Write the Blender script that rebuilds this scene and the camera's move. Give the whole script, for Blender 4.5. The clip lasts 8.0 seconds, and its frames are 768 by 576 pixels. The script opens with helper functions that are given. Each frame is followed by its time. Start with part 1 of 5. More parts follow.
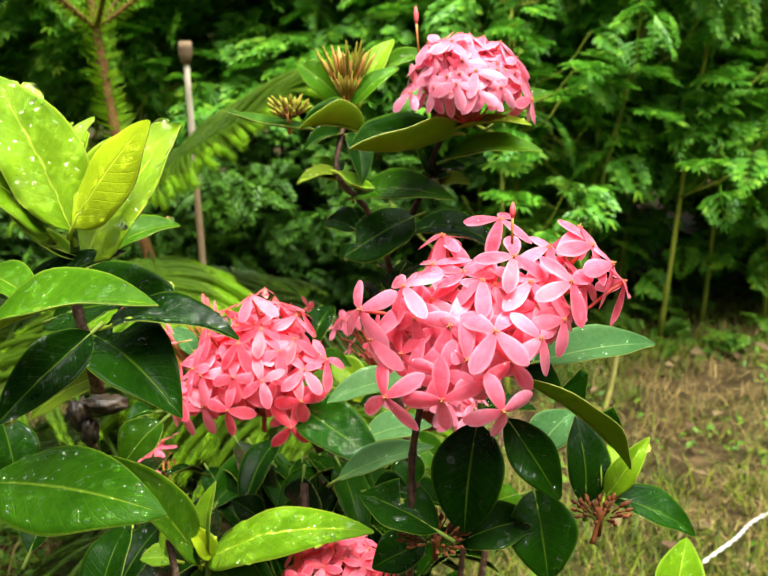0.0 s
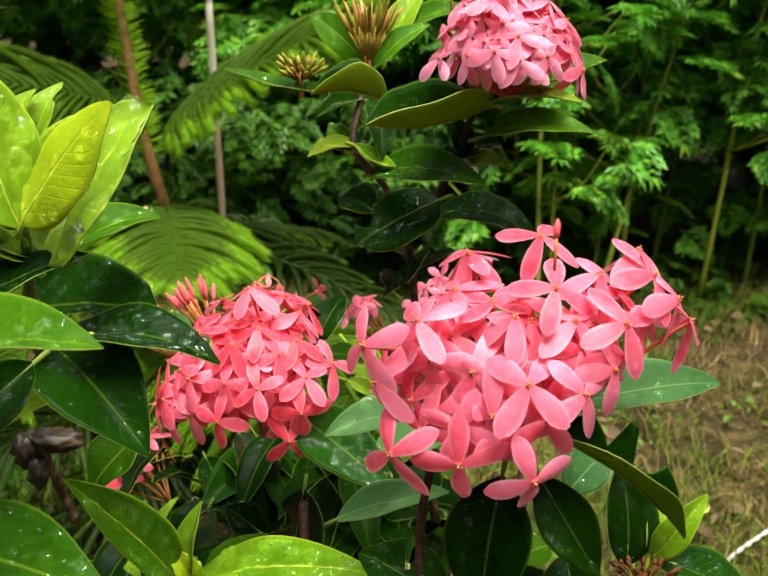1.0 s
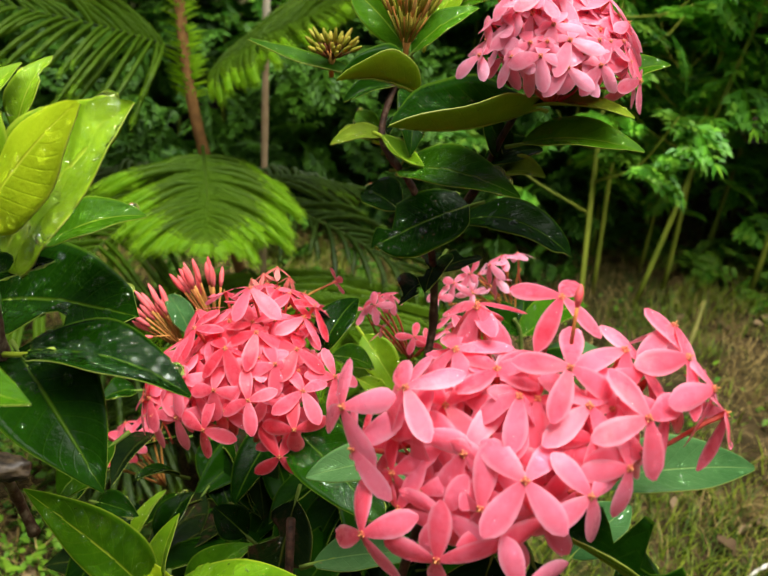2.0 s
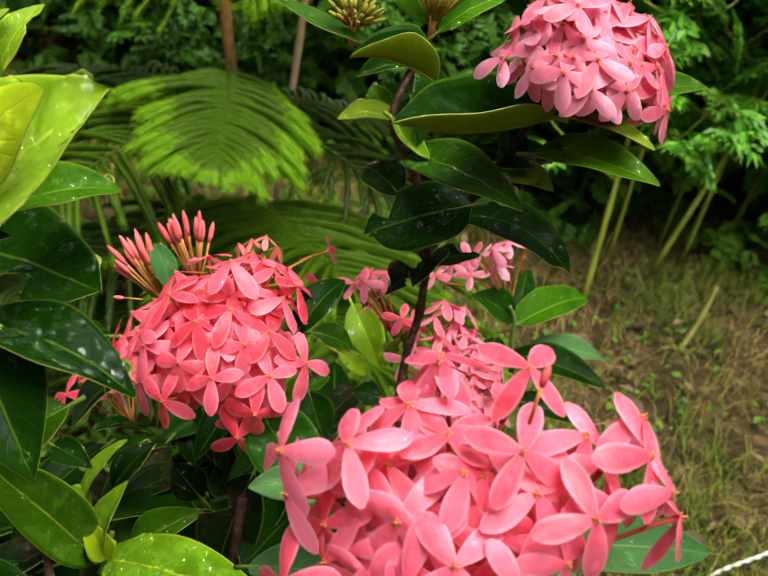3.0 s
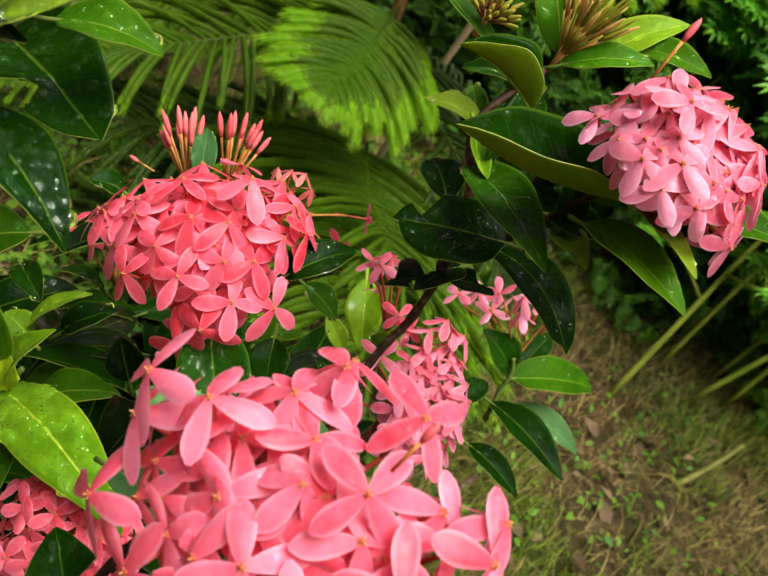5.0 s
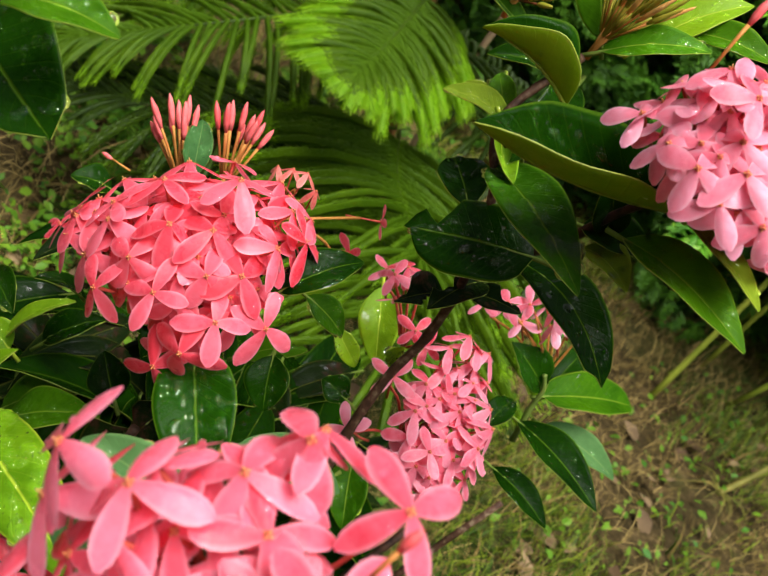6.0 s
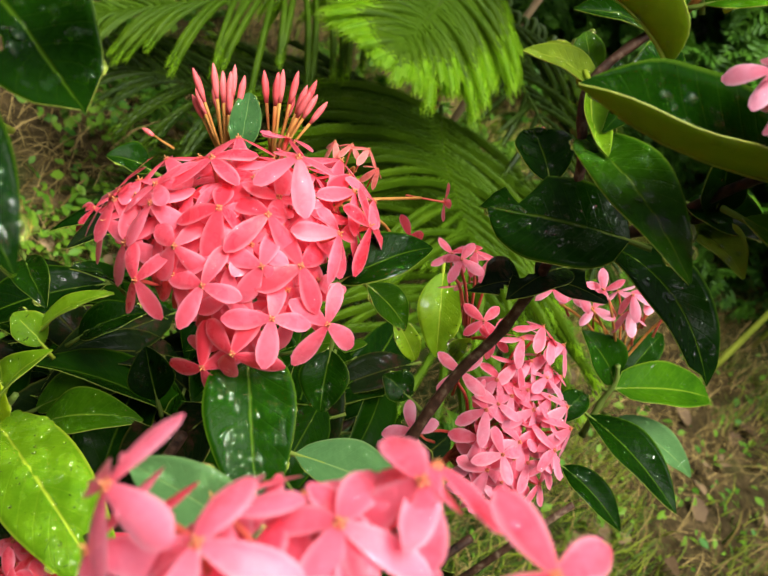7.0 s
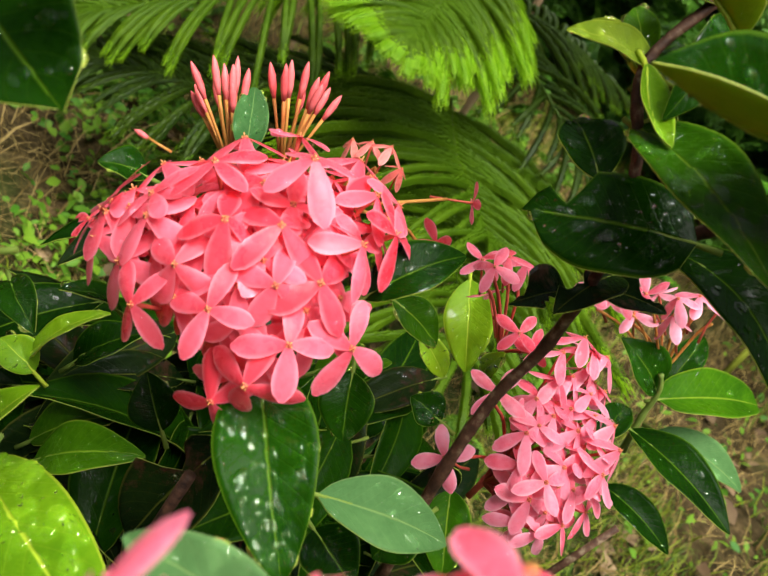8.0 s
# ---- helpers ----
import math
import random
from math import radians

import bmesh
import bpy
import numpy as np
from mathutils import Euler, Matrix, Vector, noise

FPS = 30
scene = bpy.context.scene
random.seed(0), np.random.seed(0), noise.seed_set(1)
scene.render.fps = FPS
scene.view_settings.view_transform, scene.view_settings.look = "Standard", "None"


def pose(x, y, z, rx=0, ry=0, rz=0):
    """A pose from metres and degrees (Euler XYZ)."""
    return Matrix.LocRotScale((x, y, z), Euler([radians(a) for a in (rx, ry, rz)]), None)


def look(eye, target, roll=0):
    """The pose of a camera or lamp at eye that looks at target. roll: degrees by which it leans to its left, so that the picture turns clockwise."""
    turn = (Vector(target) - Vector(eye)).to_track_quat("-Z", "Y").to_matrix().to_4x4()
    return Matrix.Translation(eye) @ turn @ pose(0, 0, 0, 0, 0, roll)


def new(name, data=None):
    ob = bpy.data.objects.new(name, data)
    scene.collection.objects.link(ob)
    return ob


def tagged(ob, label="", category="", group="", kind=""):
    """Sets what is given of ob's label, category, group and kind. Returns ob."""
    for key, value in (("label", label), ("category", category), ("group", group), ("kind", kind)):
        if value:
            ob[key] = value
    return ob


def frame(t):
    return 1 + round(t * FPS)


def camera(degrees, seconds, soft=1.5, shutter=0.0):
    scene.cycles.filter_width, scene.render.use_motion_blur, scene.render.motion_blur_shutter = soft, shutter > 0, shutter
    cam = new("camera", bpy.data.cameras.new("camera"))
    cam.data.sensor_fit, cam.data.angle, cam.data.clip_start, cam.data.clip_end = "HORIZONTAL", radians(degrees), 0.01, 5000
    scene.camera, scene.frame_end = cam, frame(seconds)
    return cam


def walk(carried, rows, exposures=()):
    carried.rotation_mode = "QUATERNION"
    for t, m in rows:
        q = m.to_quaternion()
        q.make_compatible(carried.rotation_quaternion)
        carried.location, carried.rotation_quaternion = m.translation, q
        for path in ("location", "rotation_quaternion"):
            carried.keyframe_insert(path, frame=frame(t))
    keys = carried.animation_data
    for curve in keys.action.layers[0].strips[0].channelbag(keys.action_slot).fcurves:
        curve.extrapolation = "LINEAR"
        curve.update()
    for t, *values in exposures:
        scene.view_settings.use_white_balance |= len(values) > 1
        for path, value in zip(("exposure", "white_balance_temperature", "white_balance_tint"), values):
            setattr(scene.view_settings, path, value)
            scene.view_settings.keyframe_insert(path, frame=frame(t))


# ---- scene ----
cam = camera(42.2, 8.0)
cam.data.dof.use_dof, cam.data.dof.focus_distance, cam.data.dof.aperture_fstop = True, 0.43, 24.0
METRES, EYE, TILT, LEAN, TURN = 0.42, 0.70, -15.0, 0.0, 0.0
ROWS = [
    (0.0, 0.0, 0.0, 0.0, -0.0, 0.0, 0.0),
    (0.5, -0.0018, 0.1086, 0.0423, 1.47, -2.21, -0.7),
    (1.0, 0.0162, 0.197, 0.0823, 1.86, -3.91, -1.97),
    (1.5, 0.037, 0.2682, 0.1177, 3.67, -5.17, -4.16),
    (3.0, 0.0635, 0.3826, 0.248, 7.75, -12.84, -14.93),
    (3.5, 0.0856, 0.411, 0.2732, 9.99, -14.29, -21.39),
    (4.0, 0.1204, 0.4206, 0.267, 13.17, -15.65, -31.03),
    (4.5, 0.1302, 0.4124, 0.2759, 17.02, -17.57, -38.63),
    (6.0, 0.108, 0.6033, 0.2905, 24.33, -23.28, -40.45),
    (6.5, 0.0853, 0.6425, 0.2669, 24.92, -24.97, -40.37),
    (7.0, 0.058, 0.6946, 0.2377, 26.01, -25.54, -39.16),
    (7.5, 0.0304, 0.7475, 0.2193, 25.77, -25.35, -38.02),
    (8.0, 0.016, 0.7918, 0.1998, 25.53, -25.43, -37.72),
]
EXPOSURE = 1.36
walk(cam, [(t, pose(0, 0, EYE, TILT, LEAN, TURN) @ pose(METRES * x, METRES * y, METRES * z, 90 + pitch, roll, yaw)) for t, x, y, z, yaw, pitch, roll in ROWS],
     [(0.0, EXPOSURE + 0.68), (0.5, EXPOSURE + 0.45), (1.0, EXPOSURE + 0.2), (1.7, EXPOSURE), (3.0, EXPOSURE - 0.12), (4.5, EXPOSURE - 0.15), (6.0, EXPOSURE - 0.05), (7.0, EXPOSURE + 0.08), (8.0, EXPOSURE + 0.2)])

# ---- light: a bright overcast day ----
SUN_ELEVATION, SUN_ROTATION = radians(76), radians(150)
world = bpy.data.worlds.new("overcast_sky")
scene.world = world
world.use_nodes = True
wn = world.node_tree
sky = wn.nodes.new("ShaderNodeTexSky")
sky.sky_type = "NISHITA"
sky.sun_disc = False
sky.sun_elevation, sky.sun_rotation = SUN_ELEVATION, SUN_ROTATION
sky.dust_density, sky.air_density = 5.0, 1.0
haze = wn.nodes.new("ShaderNodeHueSaturation")
haze.inputs["Saturation"].default_value = 0.06
wn.links.new(sky.outputs[0], haze.inputs["Color"])
wn.links.new(haze.outputs[0], wn.nodes["Background"].inputs["Color"])
wn.nodes["Background"].inputs["Strength"].default_value = 0.05

sun_data = bpy.data.lights.new("sun", "SUN")
sun_data.energy, sun_data.angle, sun_data.color = 2.6, radians(42), (1.0, 0.97, 0.92)
sun = new("sun", sun_data)
toward_sun = Vector((math.sin(SUN_ROTATION) * math.cos(SUN_ELEVATION), math.cos(SUN_ROTATION) * math.cos(SUN_ELEVATION), math.sin(SUN_ELEVATION)))
sun.matrix_world = look(toward_sun * 20, (0, 0, 0))


# ---- materials ----
def material(name):
    m = bpy.data.materials.new(name)
    m.use_nodes = True
    return m, m.node_tree, m.node_tree.nodes["Principled BSDF"]


def node(tree, kind, **values):
    n = tree.nodes.new(kind)
    for key, value in values.items():
        n.inputs[key.replace("_", " ")].default_value = value
    return n


def math_node(tree, op, a, b=0.0):
    n = tree.nodes.new("ShaderNodeMath")
    n.operation = op
    for i, v in enumerate((a, b)):
        if isinstance(v, (int, float)):
            n.inputs[i].default_value = v
        else:
            tree.links.new(v, n.inputs[i])
    return n.outputs[0]


def ramp(tree, fac, stops):
    n = tree.nodes.new("ShaderNodeValToRGB")
    while len(n.color_ramp.elements) < len(stops):
        n.color_ramp.elements.new(0.5)
    for e, (at, col) in zip(n.color_ramp.elements, stops):
        e.position, e.color = at, (*col, 1)
    tree.links.new(fac, n.inputs[0])
    return n.outputs[0]


def mix(tree, fac, a, b, blend="MIX"):
    n = tree.nodes.new("ShaderNodeMix")
    n.data_type, n.blend_type = "RGBA", blend
    for socket, v in ((n.inputs[0], fac), (n.inputs[6], a), (n.inputs[7], b)):
        if isinstance(v, (int, float)):
            socket.default_value = v
        elif isinstance(v, tuple):
            socket.default_value = (*v, 1)
        else:
            tree.links.new(v, socket)
    return n.outputs[2]


def bump(tree, shader, height, strength, distance):
    n = node(tree, "ShaderNodeBump", Strength=strength, Distance=distance)
    tree.links.new(height, n.inputs["Height"])
    tree.links.new(n.outputs[0], shader.inputs["Normal"])
    return n


def thin(tree, shader, colour, share):
    """Lets part of the light through, as leaves and petals do."""
    t = tree.nodes.new("ShaderNodeBsdfTranslucent")
    if isinstance(colour, tuple):
        t.inputs[0].default_value = (*colour, 1)
    else:
        tree.links.new(colour, t.inputs[0])
    m = tree.nodes.new("ShaderNodeMixShader")
    m.inputs[0].default_value = share
    tree.links.new(shader.outputs[0], m.inputs[1])
    tree.links.new(t.outputs[0], m.inputs[2])
    tree.links.new(m.outputs[0], tree.nodes["Material Output"].inputs[0])


def noise_of(tree, scale, detail=4, rough=0.6, coords="Object"):
    c = tree.nodes.new("ShaderNodeTexCoord")
    n = node(tree, "ShaderNodeTexNoise", Scale=scale, Detail=detail, Roughness=rough)
    tree.links.new(c.outputs[coords], n.inputs["Vector"])
    return n.outputs["Fac"]


def leaf_material(name, dark, light, rib, rough=0.28, through_share=0.18, blotch=None, rib_width=0.011, gloss=0.5, veins=0.06, dry=0.07):
    """A broad glossy leaf: pale midrib, arching side veins, mottling at two scales; u across, v along."""
    m, tree, shader = material(name)
    uv = tree.nodes.new("ShaderNodeUVMap")
    xyz = tree.nodes.new("ShaderNodeSeparateXYZ")
    tree.links.new(uv.outputs[0], xyz.inputs[0])
    off = math_node(tree, "ABSOLUTE", math_node(tree, "SUBTRACT", xyz.outputs[0], 0.5))
    along = math_node(tree, "SUBTRACT", xyz.outputs[1], math_node(tree, "MULTIPLY", off, 0.42))
    bend = math_node(tree, "MULTIPLY", noise_of(tree, 30, 2), 0.02)
    wave = math_node(tree, "SINE", math_node(tree, "MULTIPLY", math_node(tree, "ADD", along, bend), 75.0))
    vein = math_node(tree, "POWER", math_node(tree, "MULTIPLY", math_node(tree, "ADD", wave, 1.0), 0.5), 36.0)
    soft = node(tree, "ShaderNodeMapRange", From_Min=rib_width * 2.2, From_Max=rib_width * 0.4, To_Min=0.0, To_Max=1.0)
    tree.links.new(off, soft.inputs[0])
    info = tree.nodes.new("ShaderNodeObjectInfo")
    patch = noise_of(tree, 38, 3)
    fine = noise_of(tree, 420, 3)
    blend = math_node(tree, "ADD", math_node(tree, "MULTIPLY", patch, 0.75), math_node(tree, "MULTIPLY", fine, 0.25))
    blend = math_node(tree, "ADD", blend, math_node(tree, "MULTIPLY", math_node(tree, "SUBTRACT", info.outputs["Random"], 0.5), 0.35))
    colour = ramp(tree, blend, [(0.3, dark), (0.72, light)])
    colour = mix(tree, math_node(tree, "MULTIPLY", vein, veins), colour, rib)
    colour = mix(tree, math_node(tree, "MULTIPLY", soft.outputs[0], 0.75), colour, rib)
    margin = node(tree, "ShaderNodeMapRange", From_Min=0.468, From_Max=0.488, To_Min=0.0, To_Max=0.55)
    tree.links.new(off, margin.inputs[0])
    colour = mix(tree, margin.outputs[0], colour, rib)
    if blotch:
        spots = ramp(tree, noise_of(tree, 55, 5, 0.7), [(0.56, (0, 0, 0)), (0.66, (1, 1, 1))])
        colour = mix(tree, spots, colour, blotch)
    tree.links.new(colour, shader.inputs["Base Color"])
    film = noise_of(tree, 46, 3, 0.55)
    wet = node(tree, "ShaderNodeMapRange", From_Min=0.67, From_Max=0.71, To_Min=gloss * dry, To_Max=gloss)
    tree.links.new(film, wet.inputs[0])
    tree.links.new(wet.outputs[0], shader.inputs["Specular IOR Level"])
    smooth = node(tree, "ShaderNodeMapRange", From_Min=0.60, From_Max=0.67, To_Min=rough * 1.5, To_Max=rough * 0.55)
    tree.links.new(film, smooth.inputs[0])
    tree.links.new(smooth.outputs[0], shader.inputs["Roughness"])
    height = math_node(tree, "ADD", math_node(tree, "MULTIPLY", vein, -0.22), math_node(tree, "MULTIPLY", soft.outputs[0], -1.0))
    height = math_node(tree, "ADD", height, math_node(tree, "MULTIPLY", noise_of(tree, 130, 4), 1.1))
    height = math_node(tree, "ADD", height, math_node(tree, "MULTIPLY", noise_of(tree, 520, 2), 0.35))
    bump(tree, shader, height, 0.45, 0.0008)
    thin(tree, shader, colour, through_share)
    return m


def grain_material(name, stops, scale, rough=0.7, bump_scale=200, bump_depth=0.0006, share=0.0, vary=0.3, gloss=0.2):
    """A plain mottled surface that varies from piece to piece."""
    m, tree, shader = material(name)
    info = tree.nodes.new("ShaderNodeObjectInfo")
    geo = tree.nodes.new("ShaderNodeNewGeometry")
    pick = math_node(tree, "FRACT", math_node(tree, "ADD", info.outputs["Random"], geo.outputs["Random Per Island"]))
    f = math_node(tree, "ADD", noise_of(tree, scale), math_node(tree, "MULTIPLY", math_node(tree, "SUBTRACT", pick, 0.5), vary))
    colour = ramp(tree, f, stops)
    tree.links.new(colour, shader.inputs["Base Color"])
    shader.inputs["Roughness"].default_value = rough
    shader.inputs["Specular IOR Level"].default_value = gloss
    bump(tree, shader, noise_of(tree, bump_scale), 0.5, bump_depth)
    if share:
        thin(tree, shader, colour, share)
    return m


def petal_material(name, low, high, edge):
    m, tree, shader = material(name)
    uv = tree.nodes.new("ShaderNodeUVMap")
    xyz = tree.nodes.new("ShaderNodeSeparateXYZ")
    tree.links.new(uv.outputs[0], xyz.inputs[0])
    info = tree.nodes.new("ShaderNodeObjectInfo")
    geo = tree.nodes.new("ShaderNodeNewGeometry")
    f = math_node(tree, "ADD", math_node(tree, "MULTIPLY", noise_of(tree, 160, 3), 0.6), math_node(tree, "MULTIPLY", info.outputs["Random"], 0.4))
    f = math_node(tree, "ADD", f, math_node(tree, "MULTIPLY", math_node(tree, "SUBTRACT", geo.outputs["Random Per Island"], 0.5), 0.25))
    colour = ramp(tree, f, [(0.25, low), (0.75, high)])
    off = math_node(tree, "ABSOLUTE", math_node(tree, "SUBTRACT", xyz.outputs[0], 0.5))
    # petal's own paler margin, lightened further with sky sheen put into the colour
    rim = node(tree, "ShaderNodeMapRange", From_Min=0.30, From_Max=0.5, To_Min=0.0, To_Max=0.45)
    tree.links.new(off, rim.inputs[0])
    colour = mix(tree, rim.outputs[0], colour, edge)
    throat = node(tree, "ShaderNodeMapRange", From_Min=0.0, From_Max=0.45, To_Min=0.55, To_Max=0.0)
    tree.links.new(xyz.outputs[1], throat.inputs[0])
    colour = mix(tree, throat.outputs[0], colour, low)
    streak = node(tree, "ShaderNodeTexWave", Scale=9.0, Distortion=3.0)
    tree.links.new(uv.outputs[0], streak.inputs["Vector"])
    tree.links.new(colour, shader.inputs["Base Color"])
    wet = node(tree, "ShaderNodeMapRange", From_Min=0.45, From_Max=0.62, To_Min=0.42, To_Max=0.10)
    tree.links.new(noise_of(tree, 210, 2), wet.inputs[0])
    tree.links.new(wet.outputs[0], shader.inputs["Roughness"])
    shader.inputs["Specular IOR Level"].default_value = 0.5
    shader.inputs["Coat Weight"].default_value = 0.3
    shader.inputs["Coat Roughness"].default_value = 0.25
    h = math_node(tree, "ADD", math_node(tree, "MULTIPLY", streak.outputs["Fac"], 0.25), noise_of(tree, 500, 3))
    bump(tree, shader, h, 0.4, 0.0004)
    thin(tree, shader, colour, 0.38)
    return m


LEAF = {
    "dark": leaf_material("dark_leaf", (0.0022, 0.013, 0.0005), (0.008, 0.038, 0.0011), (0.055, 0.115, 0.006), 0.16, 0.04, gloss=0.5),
    "deep": leaf_material("deep_green_leaf", (0.010, 0.046, 0.001), (0.033, 0.110, 0.003), (0.11, 0.19, 0.012), 0.2, 0.1, gloss=0.5),
    "mid": leaf_material("green_leaf", (0.017, 0.07, 0.0015), (0.055, 0.155, 0.003), (0.18, 0.28, 0.02), 0.22, gloss=0.5),
    "lime": leaf_material("young_lime_leaf", (0.12, 0.27, 0.004), (0.25, 0.43, 0.010), (0.46, 0.58, 0.05), 0.3, 0.3, gloss=0.8, veins=0.05, dry=0.2),
    "fresh": leaf_material("fresh_green_leaf", (0.045, 0.14, 0.003), (0.125, 0.26, 0.006), (0.36, 0.46, 0.03), 0.28, 0.22),
    "bright": leaf_material("bright_green_leaf", (0.028, 0.11, 0.002), (0.085, 0.24, 0.005), (0.24, 0.36, 0.03), 0.24, gloss=0.55),
    "yellow": leaf_material("yellow_green_leaf", (0.30, 0.44, 0.008), (0.44, 0.58, 0.014), (0.55, 0.6, 0.05), 0.32, 0.32),
    "olive": leaf_material("olive_leaf", (0.10, 0.17, 0.008), (0.19, 0.27, 0.015), (0.28, 0.34, 0.04), 0.4, 0.2),
    "blue": leaf_material("blue_green_leaf", (0.03, 0.095, 0.024), (0.08, 0.175, 0.055), (0.16, 0.26, 0.08), 0.34, gloss=0.4),
    # near-black: withering leaves, and inner leaves with the bush's shade in their colour
    "brown": leaf_material("withering_shade_leaf", (0.003, 0.009, 0.002), (0.010, 0.022, 0.004), (0.07, 0.08, 0.012), 0.16, 0.06, (0.035, 0.018, 0.010)),
}
UNDER = {
    "dark": leaf_material("dark_leaf_underside", (0.009, 0.034, 0.003), (0.024, 0.062, 0.005), (0.2, 0.28, 0.05), 0.45),
    "lime": leaf_material("lime_leaf_underside", (0.22, 0.38, 0.008), (0.34, 0.50, 0.015), (0.5, 0.6, 0.06), 0.42, 0.3),
    "olive": leaf_material("olive_leaf_underside", (0.17, 0.34, 0.006), (0.27, 0.45, 0.012), (0.3, 0.36, 0.05), 0.42),
}
RIM = grain_material("pale_leaf_edge", [(0.3, (0.22, 0.30, 0.03)), (0.7, (0.34, 0.40, 0.06))], 80, 0.4)
PETAL = petal_material("pink_petal", (0.925, 0.072, 0.128), (0.97, 0.275, 0.41), (0.98, 0.58, 0.70))
PETAL_CORAL = petal_material("coral_petal", (0.905, 0.048, 0.085), (0.97, 0.20, 0.295), (0.98, 0.49, 0.59))
PETAL_PALE = petal_material("pale_pink_petal", (0.95, 0.12, 0.20), (0.98, 0.385, 0.53), (0.98, 0.68, 0.78))
PETAL_FADED = petal_material("faded_pink_petal", (0.80, 0.14, 0.12), (0.85, 0.26, 0.22), (0.85, 0.45, 0.40))
TUBE = grain_material("red_flower_tube", [(0.3, (0.42, 0.05, 0.04)), (0.7, (0.66, 0.14, 0.09))], 60, 0.45, share=0.15)
STAMEN = grain_material("yellow_stamen", [(0.3, (0.70, 0.26, 0.09)), (0.7, (0.78, 0.36, 0.15))], 90, 0.6)
BUD_PINK = grain_material("pink_bud", [(0.3, (0.80, 0.085, 0.095)), (0.7, (0.91, 0.23, 0.23))], 90, 0.4, share=0.15)
BUD_STALK = grain_material("orange_bud_stalk", [(0.3, (0.42, 0.12, 0.03)), (0.7, (0.60, 0.30, 0.07))], 90, 0.5, share=0.1)
BUD_GREEN = grain_material("green_yellow_bud", [(0.3, (0.22, 0.24, 0.02)), (0.7, (0.45, 0.36, 0.05))], 70, 0.45, share=0.1)
BUD_TIP = grain_material("orange_bud_tip", [(0.3, (0.62, 0.26, 0.06)), (0.7, (0.74, 0.45, 0.16))], 70, 0.45)
BUD_RED = grain_material("russet_bud", [(0.3, (0.09, 0.022, 0.008)), (0.7, (0.20, 0.065, 0.018))], 90, 0.55)
TWIG = grain_material("brown_twig_bark", [(0.3, (0.012, 0.006, 0.004)), (0.6, (0.07, 0.033, 0.018)), (0.78, (0.20, 0.15, 0.09))], 190, 0.6, 260, 0.002)
TWIG_GREEN = grain_material("green_shoot_bark", [(0.3, (0.05, 0.10, 0.015)), (0.7, (0.12, 0.17, 0.03))], 90, 0.5)
FRUIT = grain_material("dried_brown_fruit", [(0.35, (0.004, 0.003, 0.002)), (0.6, (0.012, 0.008, 0.004)), (0.75, (0.06, 0.04, 0.018))], 170, 0.5, 300, 0.0015, gloss=0.45)
WATER, _, _w = material("rain_water")
for key, value in (("Base Color", (1, 1, 1, 1)), ("Roughness", 0.0), ("IOR", 1.33), ("Transmission Weight", 1.0)):
    _w.inputs[key].default_value = value
NEEDLE = grain_material("pine_needle", [(0.3, (0.010, 0.027, 0.001)), (0.7, (0.038, 0.072, 0.002))], 9, 0.5, share=0.15)
NEEDLE_SOFT = grain_material("soft_pine_needle", [(0.3, (0.045, 0.115, 0.002)), (0.7, (0.12, 0.215, 0.005))], 12, 0.5, share=0.35, vary=0.1)
NEEDLE_TIP = grain_material("young_pine_needle", [(0.3, (0.19, 0.42, 0.006)), (0.7, (0.32, 0.54, 0.015))], 30, 0.5, share=0.5, vary=0.12)
PINE_TWIG = grain_material("pine_twig", [(0.3, (0.07, 0.08, 0.014)), (0.7, (0.15, 0.13, 0.03))], 60, 0.7)
PINE_BARK = grain_material("pine_bark", [(0.3, (0.10, 0.045, 0.014)), (0.7, (0.24, 0.12, 0.035))], 60, 0.8, 150, 0.002)
ROPE = grain_material("white_rope", [(0.3, (0.45, 0.42, 0.36)), (0.7, (0.70, 0.67, 0.60))], 60, 0.8, 300, 0.001)
CANE = grain_material("bleached_cane", [(0.3, (0.60, 0.52, 0.36)), (0.7, (0.82, 0.75, 0.58))], 25, 0.6, 120, 0.001)
CANE_OLD = grain_material("tan_cane", [(0.3, (0.28, 0.19, 0.10)), (0.7, (0.48, 0.35, 0.20))], 25, 0.7, 120, 0.001)
CANE_DIRT = grain_material("weathered_cane", [(0.3, (0.14, 0.09, 0.05)), (0.7, (0.30, 0.21, 0.12))], 40, 0.8, 120, 0.001)
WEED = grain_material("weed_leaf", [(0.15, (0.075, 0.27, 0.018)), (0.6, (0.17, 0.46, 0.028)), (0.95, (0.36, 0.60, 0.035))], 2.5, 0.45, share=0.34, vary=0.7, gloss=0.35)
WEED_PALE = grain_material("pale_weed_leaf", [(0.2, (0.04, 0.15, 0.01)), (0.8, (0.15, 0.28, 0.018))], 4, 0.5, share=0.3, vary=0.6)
# the weed leaf again, its green darkened to stand for shade
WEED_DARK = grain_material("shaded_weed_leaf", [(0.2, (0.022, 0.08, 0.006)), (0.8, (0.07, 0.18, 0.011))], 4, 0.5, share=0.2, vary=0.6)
DRY_STEM = grain_material("drying_stem", [(0.3, (0.10, 0.10, 0.016)), (0.7, (0.24, 0.21, 0.045))], 40, 0.65)
WEED_STEM = grain_material("weed_stem", [(0.3, (0.15, 0.20, 0.018)), (0.7, (0.32, 0.36, 0.04))], 15, 0.55)
